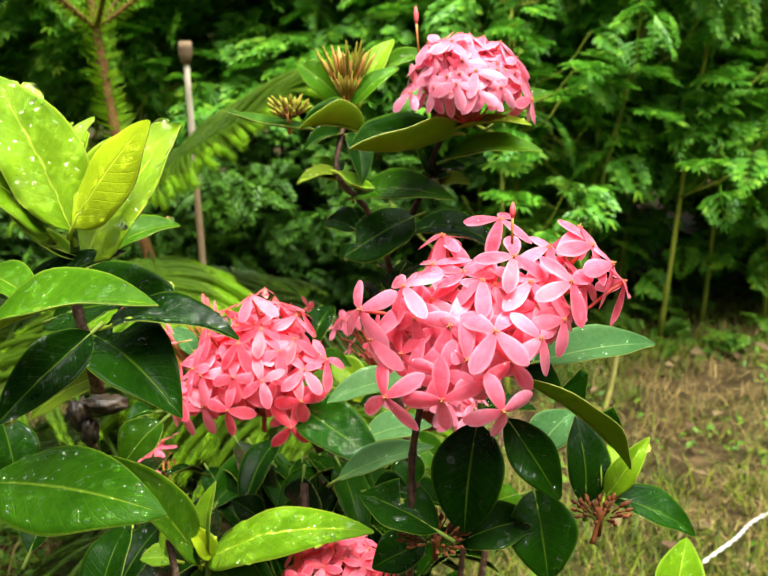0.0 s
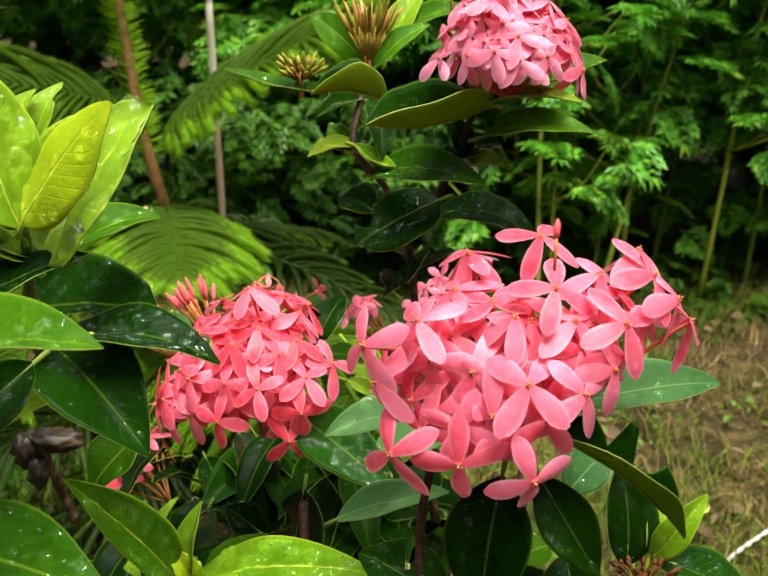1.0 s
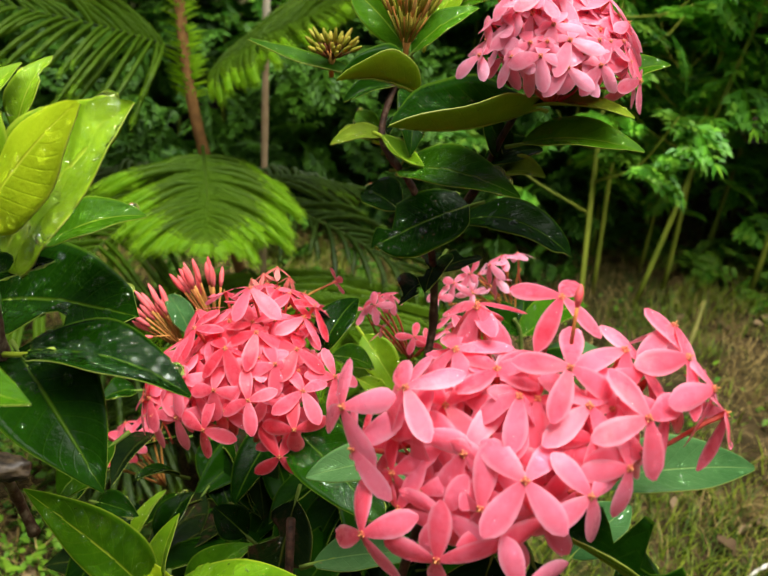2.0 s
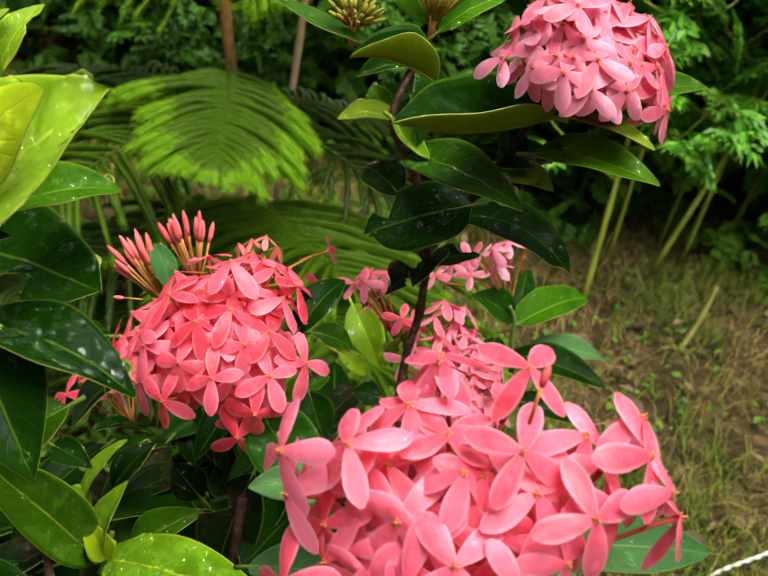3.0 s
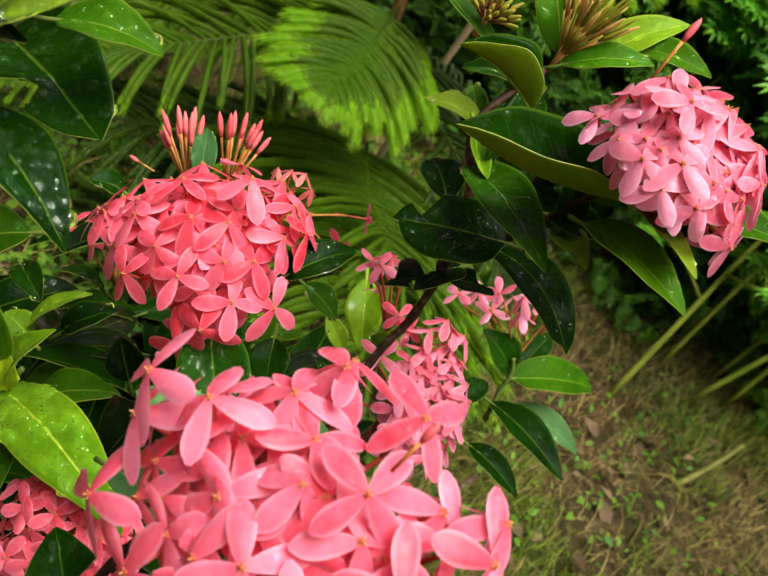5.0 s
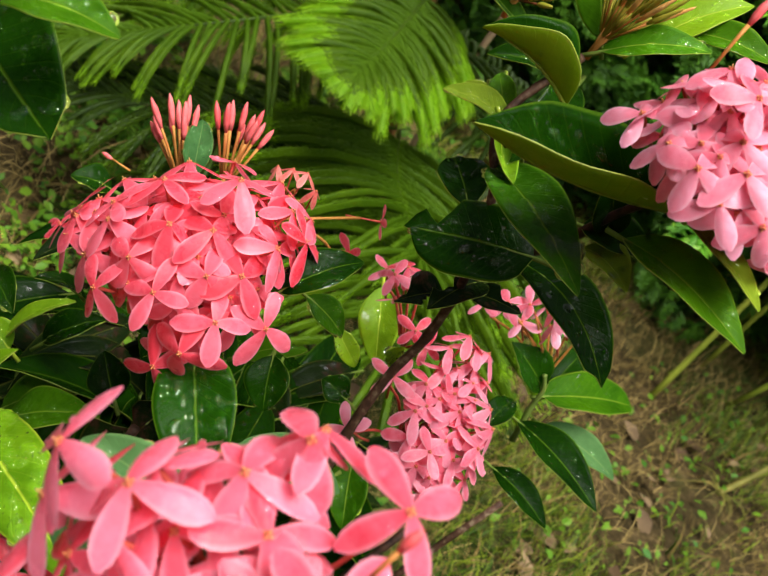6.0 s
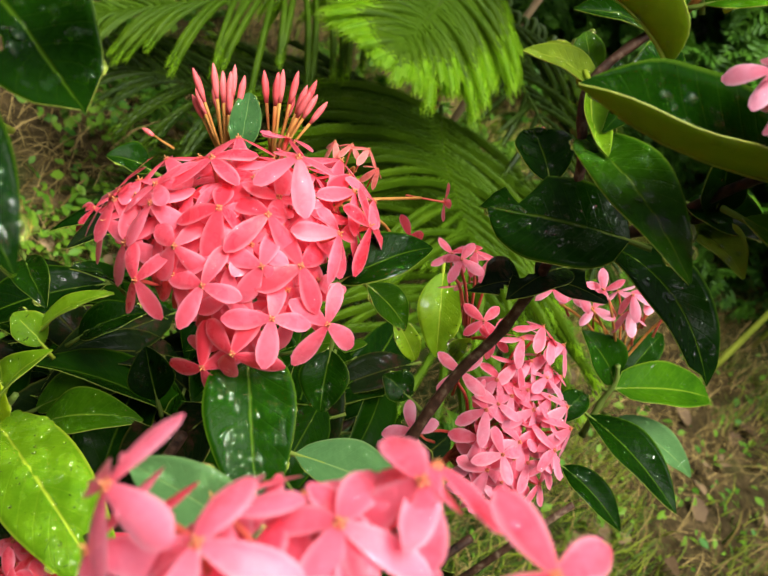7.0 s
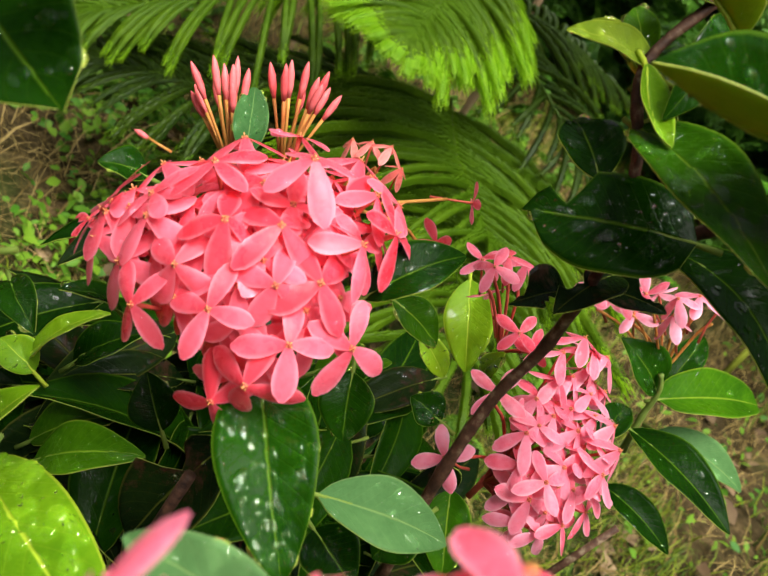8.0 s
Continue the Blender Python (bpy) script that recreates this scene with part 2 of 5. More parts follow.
GRASS = grain_material("grass_blade", [(0.2, (0.040, 0.085, 0.005)), (0.8, (0.18, 0.23, 0.013))], 2, 0.55, share=0.2, vary=0.8)
STRAW = grain_material("dry_straw", [(0.1, (0.045, 0.028, 0.006)), (0.5, (0.15, 0.102, 0.025)), (0.95, (0.38, 0.28, 0.10))], 3, 0.75, share=0.1, vary=0.8)
DEAD_LEAF = grain_material("dead_leaf", [(0.2, (0.06, 0.035, 0.015)), (0.8, (0.22, 0.15, 0.08))], 12, 0.75, vary=0.7)


def ground_material():
    m, tree, shader = material("damp_soil_and_litter")
    big, mid, fine = noise_of(tree, 1.3, 5), noise_of(tree, 14, 5, 0.7), noise_of(tree, 120, 4, 0.7)
    f = math_node(tree, "ADD", math_node(tree, "MULTIPLY", mid, 0.6), math_node(tree, "MULTIPLY", fine, 0.4))
    soil = ramp(tree, f, [(0.3, (0.008, 0.006, 0.002)), (0.5, (0.036, 0.025, 0.009)), (0.7, (0.17, 0.115, 0.05))])
    moss = ramp(tree, f, [(0.3, (0.006, 0.02, 0.002)), (0.7, (0.045, 0.085, 0.010))])
    cover = ramp(tree, big, [(0.48, (0, 0, 0)), (0.62, (1, 1, 1))])
    tree.links.new(mix(tree, cover, soil, moss), shader.inputs["Base Color"])
    shader.inputs["Roughness"].default_value = 0.85
    shader.inputs["Specular IOR Level"].default_value = 0.1
    bump(tree, shader, f, 0.9, 0.01)
    return m


SOIL = ground_material()


# ---- kit ----
def part(name, mesh, parent, m=Matrix.Identity(4), label="", kind=""):
    ob = new(name, mesh)
    ob.parent = parent
    ob.matrix_basis = m
    return tagged(ob, label=label, kind=kind)


def thing(name, label, category, at=(0, 0, 0), group="", kind=""):
    ob = new(name)
    ob.location = at
    ob.empty_display_size = 0.05
    return tagged(ob, label, category, group, kind)


def mesh_of(name, verts, faces, materials, slots=None, uvs=None, smooth=True):
    me = bpy.data.meshes.new(name)
    me.from_pydata(verts, [], faces)
    for mt in materials:
        me.materials.append(mt)
    if slots is not None:
        me.polygons.foreach_set("material_index", slots)
    if uvs is not None:
        layer = me.uv_layers.new(name="UVMap")
        index = np.empty(len(me.loops), dtype=np.int32)
        me.loops.foreach_get("vertex_index", index)
        layer.data.foreach_set("uv", np.asarray(uvs, dtype=np.float32)[index].ravel())
    me.polygons.foreach_set("use_smooth", [smooth] * len(me.polygons))
    me.update()
    return me


def frame_of(origin, axis, normal):
    """A pose with +Y along axis and +Z as near normal as can be."""
    y = Vector(axis).normalized()
    z = Vector(normal) - Vector(normal).dot(y) * y
    if z.length < 1e-4:
        z = y.orthogonal()
    z.normalize()
    x = y.cross(z)
    return Matrix.Translation(origin) @ Matrix((x, y, z)).transposed().to_4x4()


def tube_geometry(points, radii, sides=8, cap=True):
    """Rings along a line of points; returns vertices and faces."""
    verts, faces = [], []
    pts = [Vector(p) for p in points]
    side = None
    for i, p in enumerate(pts):
        d = (pts[min(i + 1, len(pts) - 1)] - pts[max(i - 1, 0)]).normalized()
        side = d.orthogonal().normalized() if side is None else (side - side.dot(d) * d).normalized()
        other = d.cross(side)
        for k in range(sides):
            a = 2 * math.pi * k / sides
            verts.append(p + radii[i] * (math.cos(a) * side + math.sin(a) * other))
    for i in range(len(pts) - 1):
        for k in range(sides):
            a, b = i * sides + k, i * sides + (k + 1) % sides
            faces.append((a, b, b + sides, a + sides))
    if cap:
        faces.append(tuple(range(sides))[::-1])
        n = len(verts)
        faces.append(tuple(range(n - sides, n)))
    return verts, faces


def glide(points, steps):
    """A smooth line through a few points."""
    pts = [Vector(p) for p in points]
    ext = [2 * pts[0] - pts[1]] + pts + [2 * pts[-1] - pts[-2]]
    out = []
    for i in range(1, len(ext) - 2):
        a, b, c, d = ext[i - 1:i + 3]
        for k in range(steps):
            t = k / steps
            out.append(0.5 * ((2 * b) + (c - a) * t + (2 * a - 5 * b + 4 * c - d) * t * t + (3 * b - a - 3 * c + d) * t ** 3))
    out.append(pts[-1])
    return out


def stem_mesh(name, points, r0, r1, mt, steps=6, sides=8, knots=0.22, seed=0):
    rng = random.Random(seed)
    line = glide(points, steps)
    n = len(line)
    radii = [(r0 + (r1 - r0) * i / (n - 1)) * (1 + knots * rng.uniform(-1, 1.6) * (i % 3 == 0)) for i in range(n)]
    v, f = tube_geometry(line, radii, sides)
    return mesh_of(name, v, f, [mt])


# ---- ixora: leaves, florets, buds ----
def leaf_outline(v, blunt=0.8):
    return max(0.0, math.sin(math.pi * v ** 0.88)) ** blunt * (1.0 - 0.16 * v * v)


def leaf_parts(length, width, arch=0.12, fold=14, cup=18, wave=0.02, seed=0, bites=(), droop=0.0, nv=16, nu=5, blunt=0.8):
    """Vertices of the upper face of a leaf along +Y, its upper side to +Z, and a function that tells any place on it."""
    rng = random.Random(seed)
    ph = rng.uniform(0, 6.28)
    f0, c0 = radians(fold), radians(cup)

    def place(s, v):
        hw = 0.5 * width * leaf_outline(v, blunt) * (1 + 0.03 * math.sin(9 * v + ph)) + 0.0006
        for at, side, size in bites:
            if s * side > 0 and abs(v - at) < size:
                hw *= 1 - 0.75 * math.sqrt(max(0.0, 1 - ((v - at) / size) ** 2)) * (1 + 0.15 * math.sin(60 * v + ph))
        r = abs(s) * hw
        a = f0 + c0 * abs(s) * 0.5
        x = math.copysign(r * math.cos(a), s)
        z = r * math.sin(a) + wave * width * abs(s) * math.sin(14 * v + ph + (1.7 if s > 0 else 0))
        z += arch * length * 4 * v * (1 - v) - droop * length * v ** 3
        x += 0.02 * length * math.sin(3 * v + ph) * v * (1 - v)
        return Vector((x, v * length, z))

    verts, uvs = [], []
    for i in range(nv + 1):
        for j in range(-nu, nu + 1):
            verts.append(place(j / nu, i / nv))
            uvs.append((0.5 + 0.5 * j / nu, i / nv))
    return verts, uvs, place


def leaf_mesh(kind, length, width, petiole=0.008, nv=16, nu=5, under="", **shape):
    verts, uvs, place = leaf_parts(length, width, nv=nv, nu=nu, **shape)
    n, row = len(verts), 2 * nu + 1
    thick = Vector((0, 0, 0.00045))
    verts = verts + [p - thick for p in verts]
    uvs = uvs + uvs
    faces, slots = [], []
    for i in range(nv):
        for j in range(row - 1):
            a, b, c, d = i * row + j, i * row + j + 1, (i + 1) * row + j + 1, (i + 1) * row + j
            faces += [(a, b, c, d), (n + d, n + c, n + b, n + a)]
            slots += [0, 1]
    for i in range(nv):
        for j, flip in ((0, True), (row - 1, False)):
            a, d = i * row + j, (i + 1) * row + j
            faces.append((a, d, n + d, n + a) if flip else (d, a, n + a, n + d))
            slots.append(2)
    # petiole and the raised rib under the leaf
    line = [Vector((0, -petiole, -0.35 * petiole)), Vector((0, -0.3 * petiole, -0.0012)), *[place(0, v) - Vector((0, 0, 0.0006)) for v in (0.03, 0.2, 0.4, 0.6, 0.8)]]
    tv, tf = tube_geometry(line, [0.0012, 0.0011, 0.0009, 0.0008, 0.0006, 0.0005, 0.0003], 5)
    k = len(verts)
    verts += tv
    uvs += [(0.5, 0.5)] * len(tv)
    faces += [tuple(k + i for i in f) for f in tf]
    slots += [1] * len(tf)
    under = under or {"lime": "lime", "yellow": "lime", "fresh": "lime", "olive": "olive"}.get(kind, "dark")
    return mesh_of("leaf", verts, faces, [LEAF[kind], UNDER[under], RIM], slots, uvs), place


def drops_mesh(place, count, size, seed):
    """Rain drops that sit on the upper face of a leaf or petal."""
    rng = random.Random(seed)
    verts, faces = [], []
    for nth in range(2 * count):
        v, s = rng.uniform(0.08, 0.92), rng.uniform(-0.85, 0.85)
        p = place(s, v)
        px, py = place(s + 0.02, v) - p, place(s, min(v + 0.02, 0.99)) - p
        nz = px.cross(py)
        if nz.length < 1e-12:
            continue
        nz.normalize()
        if nz.z < 0:
            nz = -nz
        tx = px.normalized()
        ty = nz.cross(tx)
        r = size * min(2.8, rng.paretovariate(1.9)) * 0.85 if nth < count else rng.uniform(0.35, 0.7) * size * 0.6
        el = rng.uniform(0.9, 1.5)
        k = len(verts)
        for ring, (rr, hh) in enumerate(((1.0, -0.05), (0.86, 0.30), (0.50, 0.50))):
            for q in range(8):
                a = 2 * math.pi * q / 8
                verts.append(p + r * (rr * (math.cos(a) * tx + el * math.sin(a) * ty) + hh * nz))
        verts.append(p + r * 0.57 * nz)
        verts.append(p - r * 0.1 * nz)
        for ring in range(2):
            for q in range(8):
                a, b = k + ring * 8 + q, k + ring * 8 + (q + 1) % 8
                faces.append((a, b, b + 8, a + 8))
        for q in range(8):
            faces.append((k + 16 + q, k + 16 + (q + 1) % 8, k + 24))
            faces.append((k + (q + 1) % 8, k + q, k + 25))
    return mesh_of("rain_water", verts, faces, [WATER])


LEAF_SEED = [0]


def leaf(plant, base, tip, width, facing, kind="dark", drops=0, drop_size=0.0011, label="", **shape):
    """One leaf from its base to its tip, its upper side turned to facing."""
    LEAF_SEED[0] += 1
    axis = Vector(tip) - Vector(base)
    me, place = leaf_mesh(kind, axis.length, width, seed=LEAF_SEED[0], **shape)
    ob = part("leaf", me, plant, frame_of(base, axis, facing), label)
    drops = drops or (0 if kind == "brown" else 18)
    if drops:
        part("rain_water", drops_mesh(place, drops, drop_size, LEAF_SEED[0]), ob, kind="stuff").visible_shadow = False
    return ob


def floret_mesh(seed, reflex, petal=PETAL, tube=0.026, size=1.0):
    """Four pointed oval petals round a yellow eye, on a long thin tube that runs to -Z."""
    rng = random.Random(seed)
    verts, faces, slots, uvs = [], [], [], []
    for q in range(4):
        a = q * math.pi / 2 + rng.uniform(-0.13, 0.13)
        lng, wid = size * rng.uniform(0.0125, 0.0150), size * rng.uniform(0.0056, 0.0068)
        lift = radians(reflex + rng.uniform(-16, 16))
        twist = rng.uniform(-0.35, 0.35)
        ca, sa = math.cos(a), math.sin(a)
        nv, nu = 7, 3
        k = len(verts)
        curl, cup = rng.uniform(0.0016, 0.0044), rng.uniform(-0.0013, 0.0002)
        for i in range(nv + 1):
            v = i / nv
            hw = 0.5 * wid * (max(0.0, math.sin(math.pi * (0.045 + 0.945 * v) ** 1.5)) ** 0.52) + 0.0004 * (1 - v)
            for j in range(-nu, nu + 1):
                s = j / nu
                r = lng * v
                up = r * math.sin(lift) - curl * v * v + cup * s * s * math.sin(math.pi * v) + twist * s * hw * v
                x, y = r * math.cos(lift) + 0.0006, s * hw
                verts.append(Vector((ca * x - sa * y, sa * x + ca * y, up)))
                uvs.append((0.5 + 0.5 * s, v))
        row = 2 * nu + 1
        for i in range(nv):
            for j in range(row - 1):
                p, q2, r2, s2 = k + i * row + j, k + i * row + j + 1, k + (i + 1) * row + j + 1, k + (i + 1) * row + j
                faces.append((p, q2, r2, s2))
        slots += [0] * (len(faces) - len(slots))
    bend = rng.uniform(-0.003, 0.003)
    tv, tf = tube_geometry([(0, 0, 0.0004), (0.1 * bend, 0, -0.2 * tube), (bend, 0, -0.6 * tube), (bend, 0, -tube)], [0.0010, 0.0007, 0.0006, 0.0008], 6)
    k = len(verts)
    verts += tv
    uvs += [(0.5, 0.5)] * len(tv)
    faces += [tuple(k + i for i in f) for f in tf]
    slots += [1] * len(tf)
    for q in range(5):
        a = q * math.pi / 2 + math.pi / 4
        reach = 0.0011 if q < 4 else 0.0
        tv, tf = tube_geometry([(0, 0, 0), (reach * math.cos(a), reach * math.sin(a), 0.0005 if q < 4 else 0.0016)], [0.0002, 0.0002], 4)
        k = len(verts)
        verts += tv
        uvs += [(0.5, 0.5)] * len(tv)
        faces += [tuple(k + i for i in f) for f in tf]
        slots += [2] * len(tf)
    return mesh_of("floret", verts, faces, [petal, TUBE, STAMEN], slots, uvs)


SHAPES = ((1, 4), (2, -8), (3, -16), (4, 8), (5, -24), (6, -4), (7, -38), (8, -20))
FLORETS = [floret_mesh(s, r) for s, r in SHAPES]
CORAL = [floret_mesh(s + 20, r, PETAL_CORAL) for s, r in SHAPES]
PALE = [floret_mesh(s + 40, r, PETAL_PALE) for s, r in SHAPES]
FADED = [floret_mesh(s, r, PETAL_FADED, 0.03, 0.9) for s, r in ((11, -30), (12, -45), (13, -10))]


def bead_mesh(points):
    verts, faces = [], []
    for p, n, radius in points:
        nz = Vector(n).normalized()
        tx = nz.orthogonal().normalized()
        ty = nz.cross(tx)
        k = len(verts)
        for rr, hh in ((1.0, -0.05), (0.8, 0.4)):
            for q in range(7):
                a = 2 * math.pi * q / 7
                verts.append(Vector(p) + radius * (rr * (math.cos(a) * tx + math.sin(a) * ty) + hh * nz))
        verts.append(Vector(p) + radius * 0.62 * nz)
        for q in range(7):
            a, b = k + q, k + (q + 1) % 7
            faces += [(a, b, b + 7, a + 7), (a + 7, b + 7, k + 14)]
    return mesh_of("rain_water", verts, faces, [WATER])


def head(plant, centre, axis, radii, tries, spread, gap, label, seed, scale, meshes, beads=24):
    """A domed head of florets, spread evenly over the dome, with a second layer beneath."""
    rng = random.Random(seed)
    hub = part("flower_head", None, plant, frame_of(centre, Vector(axis).orthogonal(), axis), label)

    def spot(p, q):
        return Vector((radii[0] * math.sin(p) * math.cos(q), radii[1] * math.sin(p) * math.sin(q), radii[2] * math.cos(p)))

    spots, have = [], []
    for i in range(tries):
        p = math.acos(1 - (i + 0.5) / tries * (1 - math.cos(radians(spread))))
        q = i * 2.39996 + rng.uniform(-0.2, 0.2)
        at = spot(p, q)
        if all((at - h).length > gap for h in have):
            have.append(at)
            spots.append((p, q))
    outer = len(spots)
    for p, q in spots[:outer] * 3:
        p2, q2 = p + rng.uniform(-0.22, 0.22), q + rng.uniform(-0.25, 0.25) / max(0.3, math.sin(p))
        at = spot(p2, q2) * 0.84
        if all((at - h).length > gap * 0.72 for h in have):
            have.append(at)
            spots.append((p2, q2))
    root = Vector((0, 0, -0.55 * radii[2]))
    for i, (p, q) in enumerate(spots):
        at = spot(p, q) * (0.85 if i >= outer else rng.uniform(0.92, 1.0))
        out = (at - root).normalized()
        face = (out + 0.45 * Vector((at.x / radii[0] ** 2, at.y / radii[1] ** 2, at.z / radii[2] ** 2)).normalized()).normalized()
        face = (face + 0.36 * Vector((rng.uniform(-1, 1), rng.uniform(-1, 1), rng.uniform(-1, 1)))).normalized()
        local = frame_of(at, face.orthogonal(), face) @ pose(0, 0, 0, 0, 0, rng.uniform(0, 90)) @ Matrix.Diagonal((scale, scale, scale, 1))
        part("floret", meshes[(i * 5 + seed) % len(meshes)], hub, local)
    beaded = []
    for ob in rng.sample(list(hub.children), min(len(hub.children), beads)):
        for _ in range(rng.randint(1, 5)):
            q, i, j = rng.randrange(4), rng.randint(2, 6), rng.randint(1, 5)
            vert = ob.data.vertices[q * 56 + i * 7 + j]
            beaded.append((ob.matrix_basis @ (vert.co + Vector((0, 0, 0.0001))), ob.matrix_basis.to_3x3() @ Vector((0, 0, 1)), rng.uniform(0.0004, 0.0011)))
    w = part("rain_water", bead_mesh(beaded), hub, kind="stuff")
    w.visible_shadow = False
    # the stalk with its short forks, from which the tubes rise
    v, f = [], []
    lines = [[root + Vector((0, 0, -0.03)), root + Vector((0, 0, -0.012)), root]]
    for i in range(6):
        a = i * math.pi / 3
        lines.append([root + Vector((0, 0, -0.012)), root + Vector((0.006 * math.cos(a), 0.006 * math.sin(a), 0.004)), root + Vector((0.013 * math.cos(a), 0.013 * math.sin(a), 0.012))])
    for ln in lines:
        a, b = tube_geometry(ln, [0.0016, 0.0013, 0.0008], 6)
        f += [tuple(len(v) + i for i in q) for q in b]
        v += a
    part("stalk", mesh_of("stalk", v, f, [TUBE]), hub)
    return hub


def head_set(plant, root, florets, label, seed, scale, meshes, inner=(), beads=40, gap=0.0105, shells=((0.84, 0.9), (0.74, 0.75)), reach=0.03, sway=0.12, fork=0.0, foot=(0, 0, -0.012), lean=0.0):
    """A head whose florets stand at known places: millimetres from the middle of the dome, for some the way
    that the floret faces (azimuth and elevation), and the turn of the four petals
    (-1: any). Fillers stand a little lower, between neighbours."""
    rng = random.Random(seed)
    hub = part("flower_head", None, plant, Matrix.Translation(root), label)
    spots = [(Vector(f[:3]) / 1000, f[-1], f) for f in florets] + [(Vector(f[:3]) / 1000 * 0.88, f[3], None) for f in inner]
    have = [at for at, _, _ in spots]
    outer = list(have)
    for share, room in shells:
        for i, a in enumerate(outer):
            for b in outer[:i]:
                if 0.007 < (a - b).length < reach:
                    at = a.lerp(b, 0.5).normalized() * (a.length + b.length) / 2 * share
                    if all((at - h).length > gap * room for h in have):
                        have.append(at)
                        spots.append((at, -1, None))
    low = Vector((0, 0, fork))
    tubes_v, tubes_f = [], []
    for i, (at, turn, known) in enumerate(spots):
        k = scale * (rng.uniform(0.95, 1.08) if known else rng.uniform(0.86, 1.0))
        if known and len(known) == 6:
            a, e = radians(known[3]), radians(known[4])
            face = Vector((math.cos(e) * math.cos(a), math.cos(e) * math.sin(a), math.sin(e)))
        else:
            face = at.normalized() - Vector((0, lean, 0))
            face = (face + (0.5 if known else 1.0) * sway * Vector((rng.uniform(-1, 1), rng.uniform(-1, 1), rng.uniform(-1, 1)))).normalized()
        across = Vector((0, 0, 1)).cross(face)
        local = frame_of(at, face.cross(across), face) @ pose(0, 0, 0, 0, 0, turn if turn >= 0 else rng.uniform(0, 90))
        part("floret", meshes[(6, 4, 7)[i % 3] if known and face.z > 0.86 else (1, 2, 4, 5)[(i * 3 + seed) % 4] if known else (i * 5 + seed) % len(meshes)], hub, local @ Matrix.Diagonal((k, k, k, 1)))
        neck = at - face * 0.025 * k
        v, f = tube_geometry([low + at.normalized() * 0.003, low * 0.6 + at * 0.2 + neck * 0.1, neck], [0.0008, 0.0007, 0.0007], 5, False)
        tubes_f += [tuple(len(tubes_v) + j for j in q) for q in f]
        tubes_v += v
    part("flower_stalk", mesh_of("flower_stalk", tubes_v, tubes_f, [TUBE]), hub, kind="stuff")
    beaded = []
    for ob in rng.sample([c for c in hub.children if c.name.startswith("floret")], min(len(spots), beads)):
        for _ in range(rng.randint(2, 7)):
            q, i, j = rng.randrange(4), rng.randint(2, 6), rng.randint(1, 5)
            vert = ob.data.vertices[q * 56 + i * 7 + j]
            beaded.append((ob.matrix_basis @ (vert.co + Vector((0, 0, 0.0001))), ob.matrix_basis.to_3x3() @ Vector((0, 0, 1)), min(0.0014, 0.0004 * rng.paretovariate(1.6))))
    part("rain_water", bead_mesh(beaded), hub, kind="stuff").visible_shadow = False
    v, f = tube_geometry([low + Vector(foot), low + Vector(foot) * 0.4, low + Vector((0, 0, 0.004))], [0.0017, 0.0016, 0.0022], 7)
    part("stalk", mesh_of("stalk", v, f, [TUBE]), hub)
    return hub


def small_head(plant, root, spots, label, scale, seed, meshes, tube=TUBE):
    """A loose head: a few florets, each on its own tube from the root."""
    rng = random.Random(seed)
    root = Vector(root)
    hub = part("flower_head", None, plant, Matrix.Translation(root), label)
    for p in spots:
        at = Vector(p) - root
        face = (at.normalized() + Vector((rng.uniform(-0.3, 0.3), rng.uniform(-0.5, 0.1), rng.uniform(-0.1, 0.4)))).normalized()
        local = frame_of(at, face.orthogonal(), face) @ pose(0, 0, 0, 0, 0, rng.uniform(0, 90)) @ Matrix.Diagonal((scale, scale, scale, 1))
        part("floret", meshes[rng.randrange(len(meshes))], hub, local)
        v, f = tube_geometry(glide([(0, 0, 0), at * 0.55 + Vector((0, 0, 0.002)), at - face * 0.012], 3), [0.0008] * 7, 6)
        part("tube", mesh_of("tube", v, f, [tube]), hub)
    return hub


def bud_mesh(seed, length, radius, stalk_mt, tip_mt, swell=0.62):
    rng = random.Random(seed)
    b = rng.uniform(-0.08, 0.08) * length
    line = [(0, 0, 0), (0.3 * b, 0, swell * 0.6 * length), (0.6 * b, 0, swell * length)]
    v, f = tube_geometry(line, [radius * 0.45, radius * 0.42, radius * 0.5], 6)
    slots = [0] * len(f)
    line = [(0.6 * b, 0, swell * length), (0.7 * b, 0, (swell + 0.12) * length), (0.85 * b, 0, (swell + 0.24) * length), (b, 0, 0.95 * length), (b, 0, length)]
    v2, f2 = tube_geometry(line, [radius * 0.5, radius, radius * 1.05, radius * 0.6, radius * 0.12], 6)
    f += [tuple(len(v) + i for i in q) for q in f2]
    slots += [1] * len(f2)
    return mesh_of("bud", v + v2, f, [stalk_mt, tip_mt], slots)


BUDS_PINK = [bud_mesh(s, 0.036, 0.0016, BUD_STALK, BUD_PINK, 0.62) for s in (1, 2, 3)]
BUDS_GREEN = [bud_mesh(s, 0.034, 0.0011, BUD_GREEN if s < 6 else BUD_STALK, BUD_TIP if s == 5 else BUD_GREEN, 0.5) for s in (4, 5, 6)]
BUDS_BROWN = [bud_mesh(s, 0.014, 0.0013, BUD_RED, BUD_GREEN, 0.5) for s in (7, 8)]
BUDS_RED = [bud_mesh(s, 0.0085, 0.0010, BUD_RED, BUD_RED, 0.55) for s in (9, 10)]


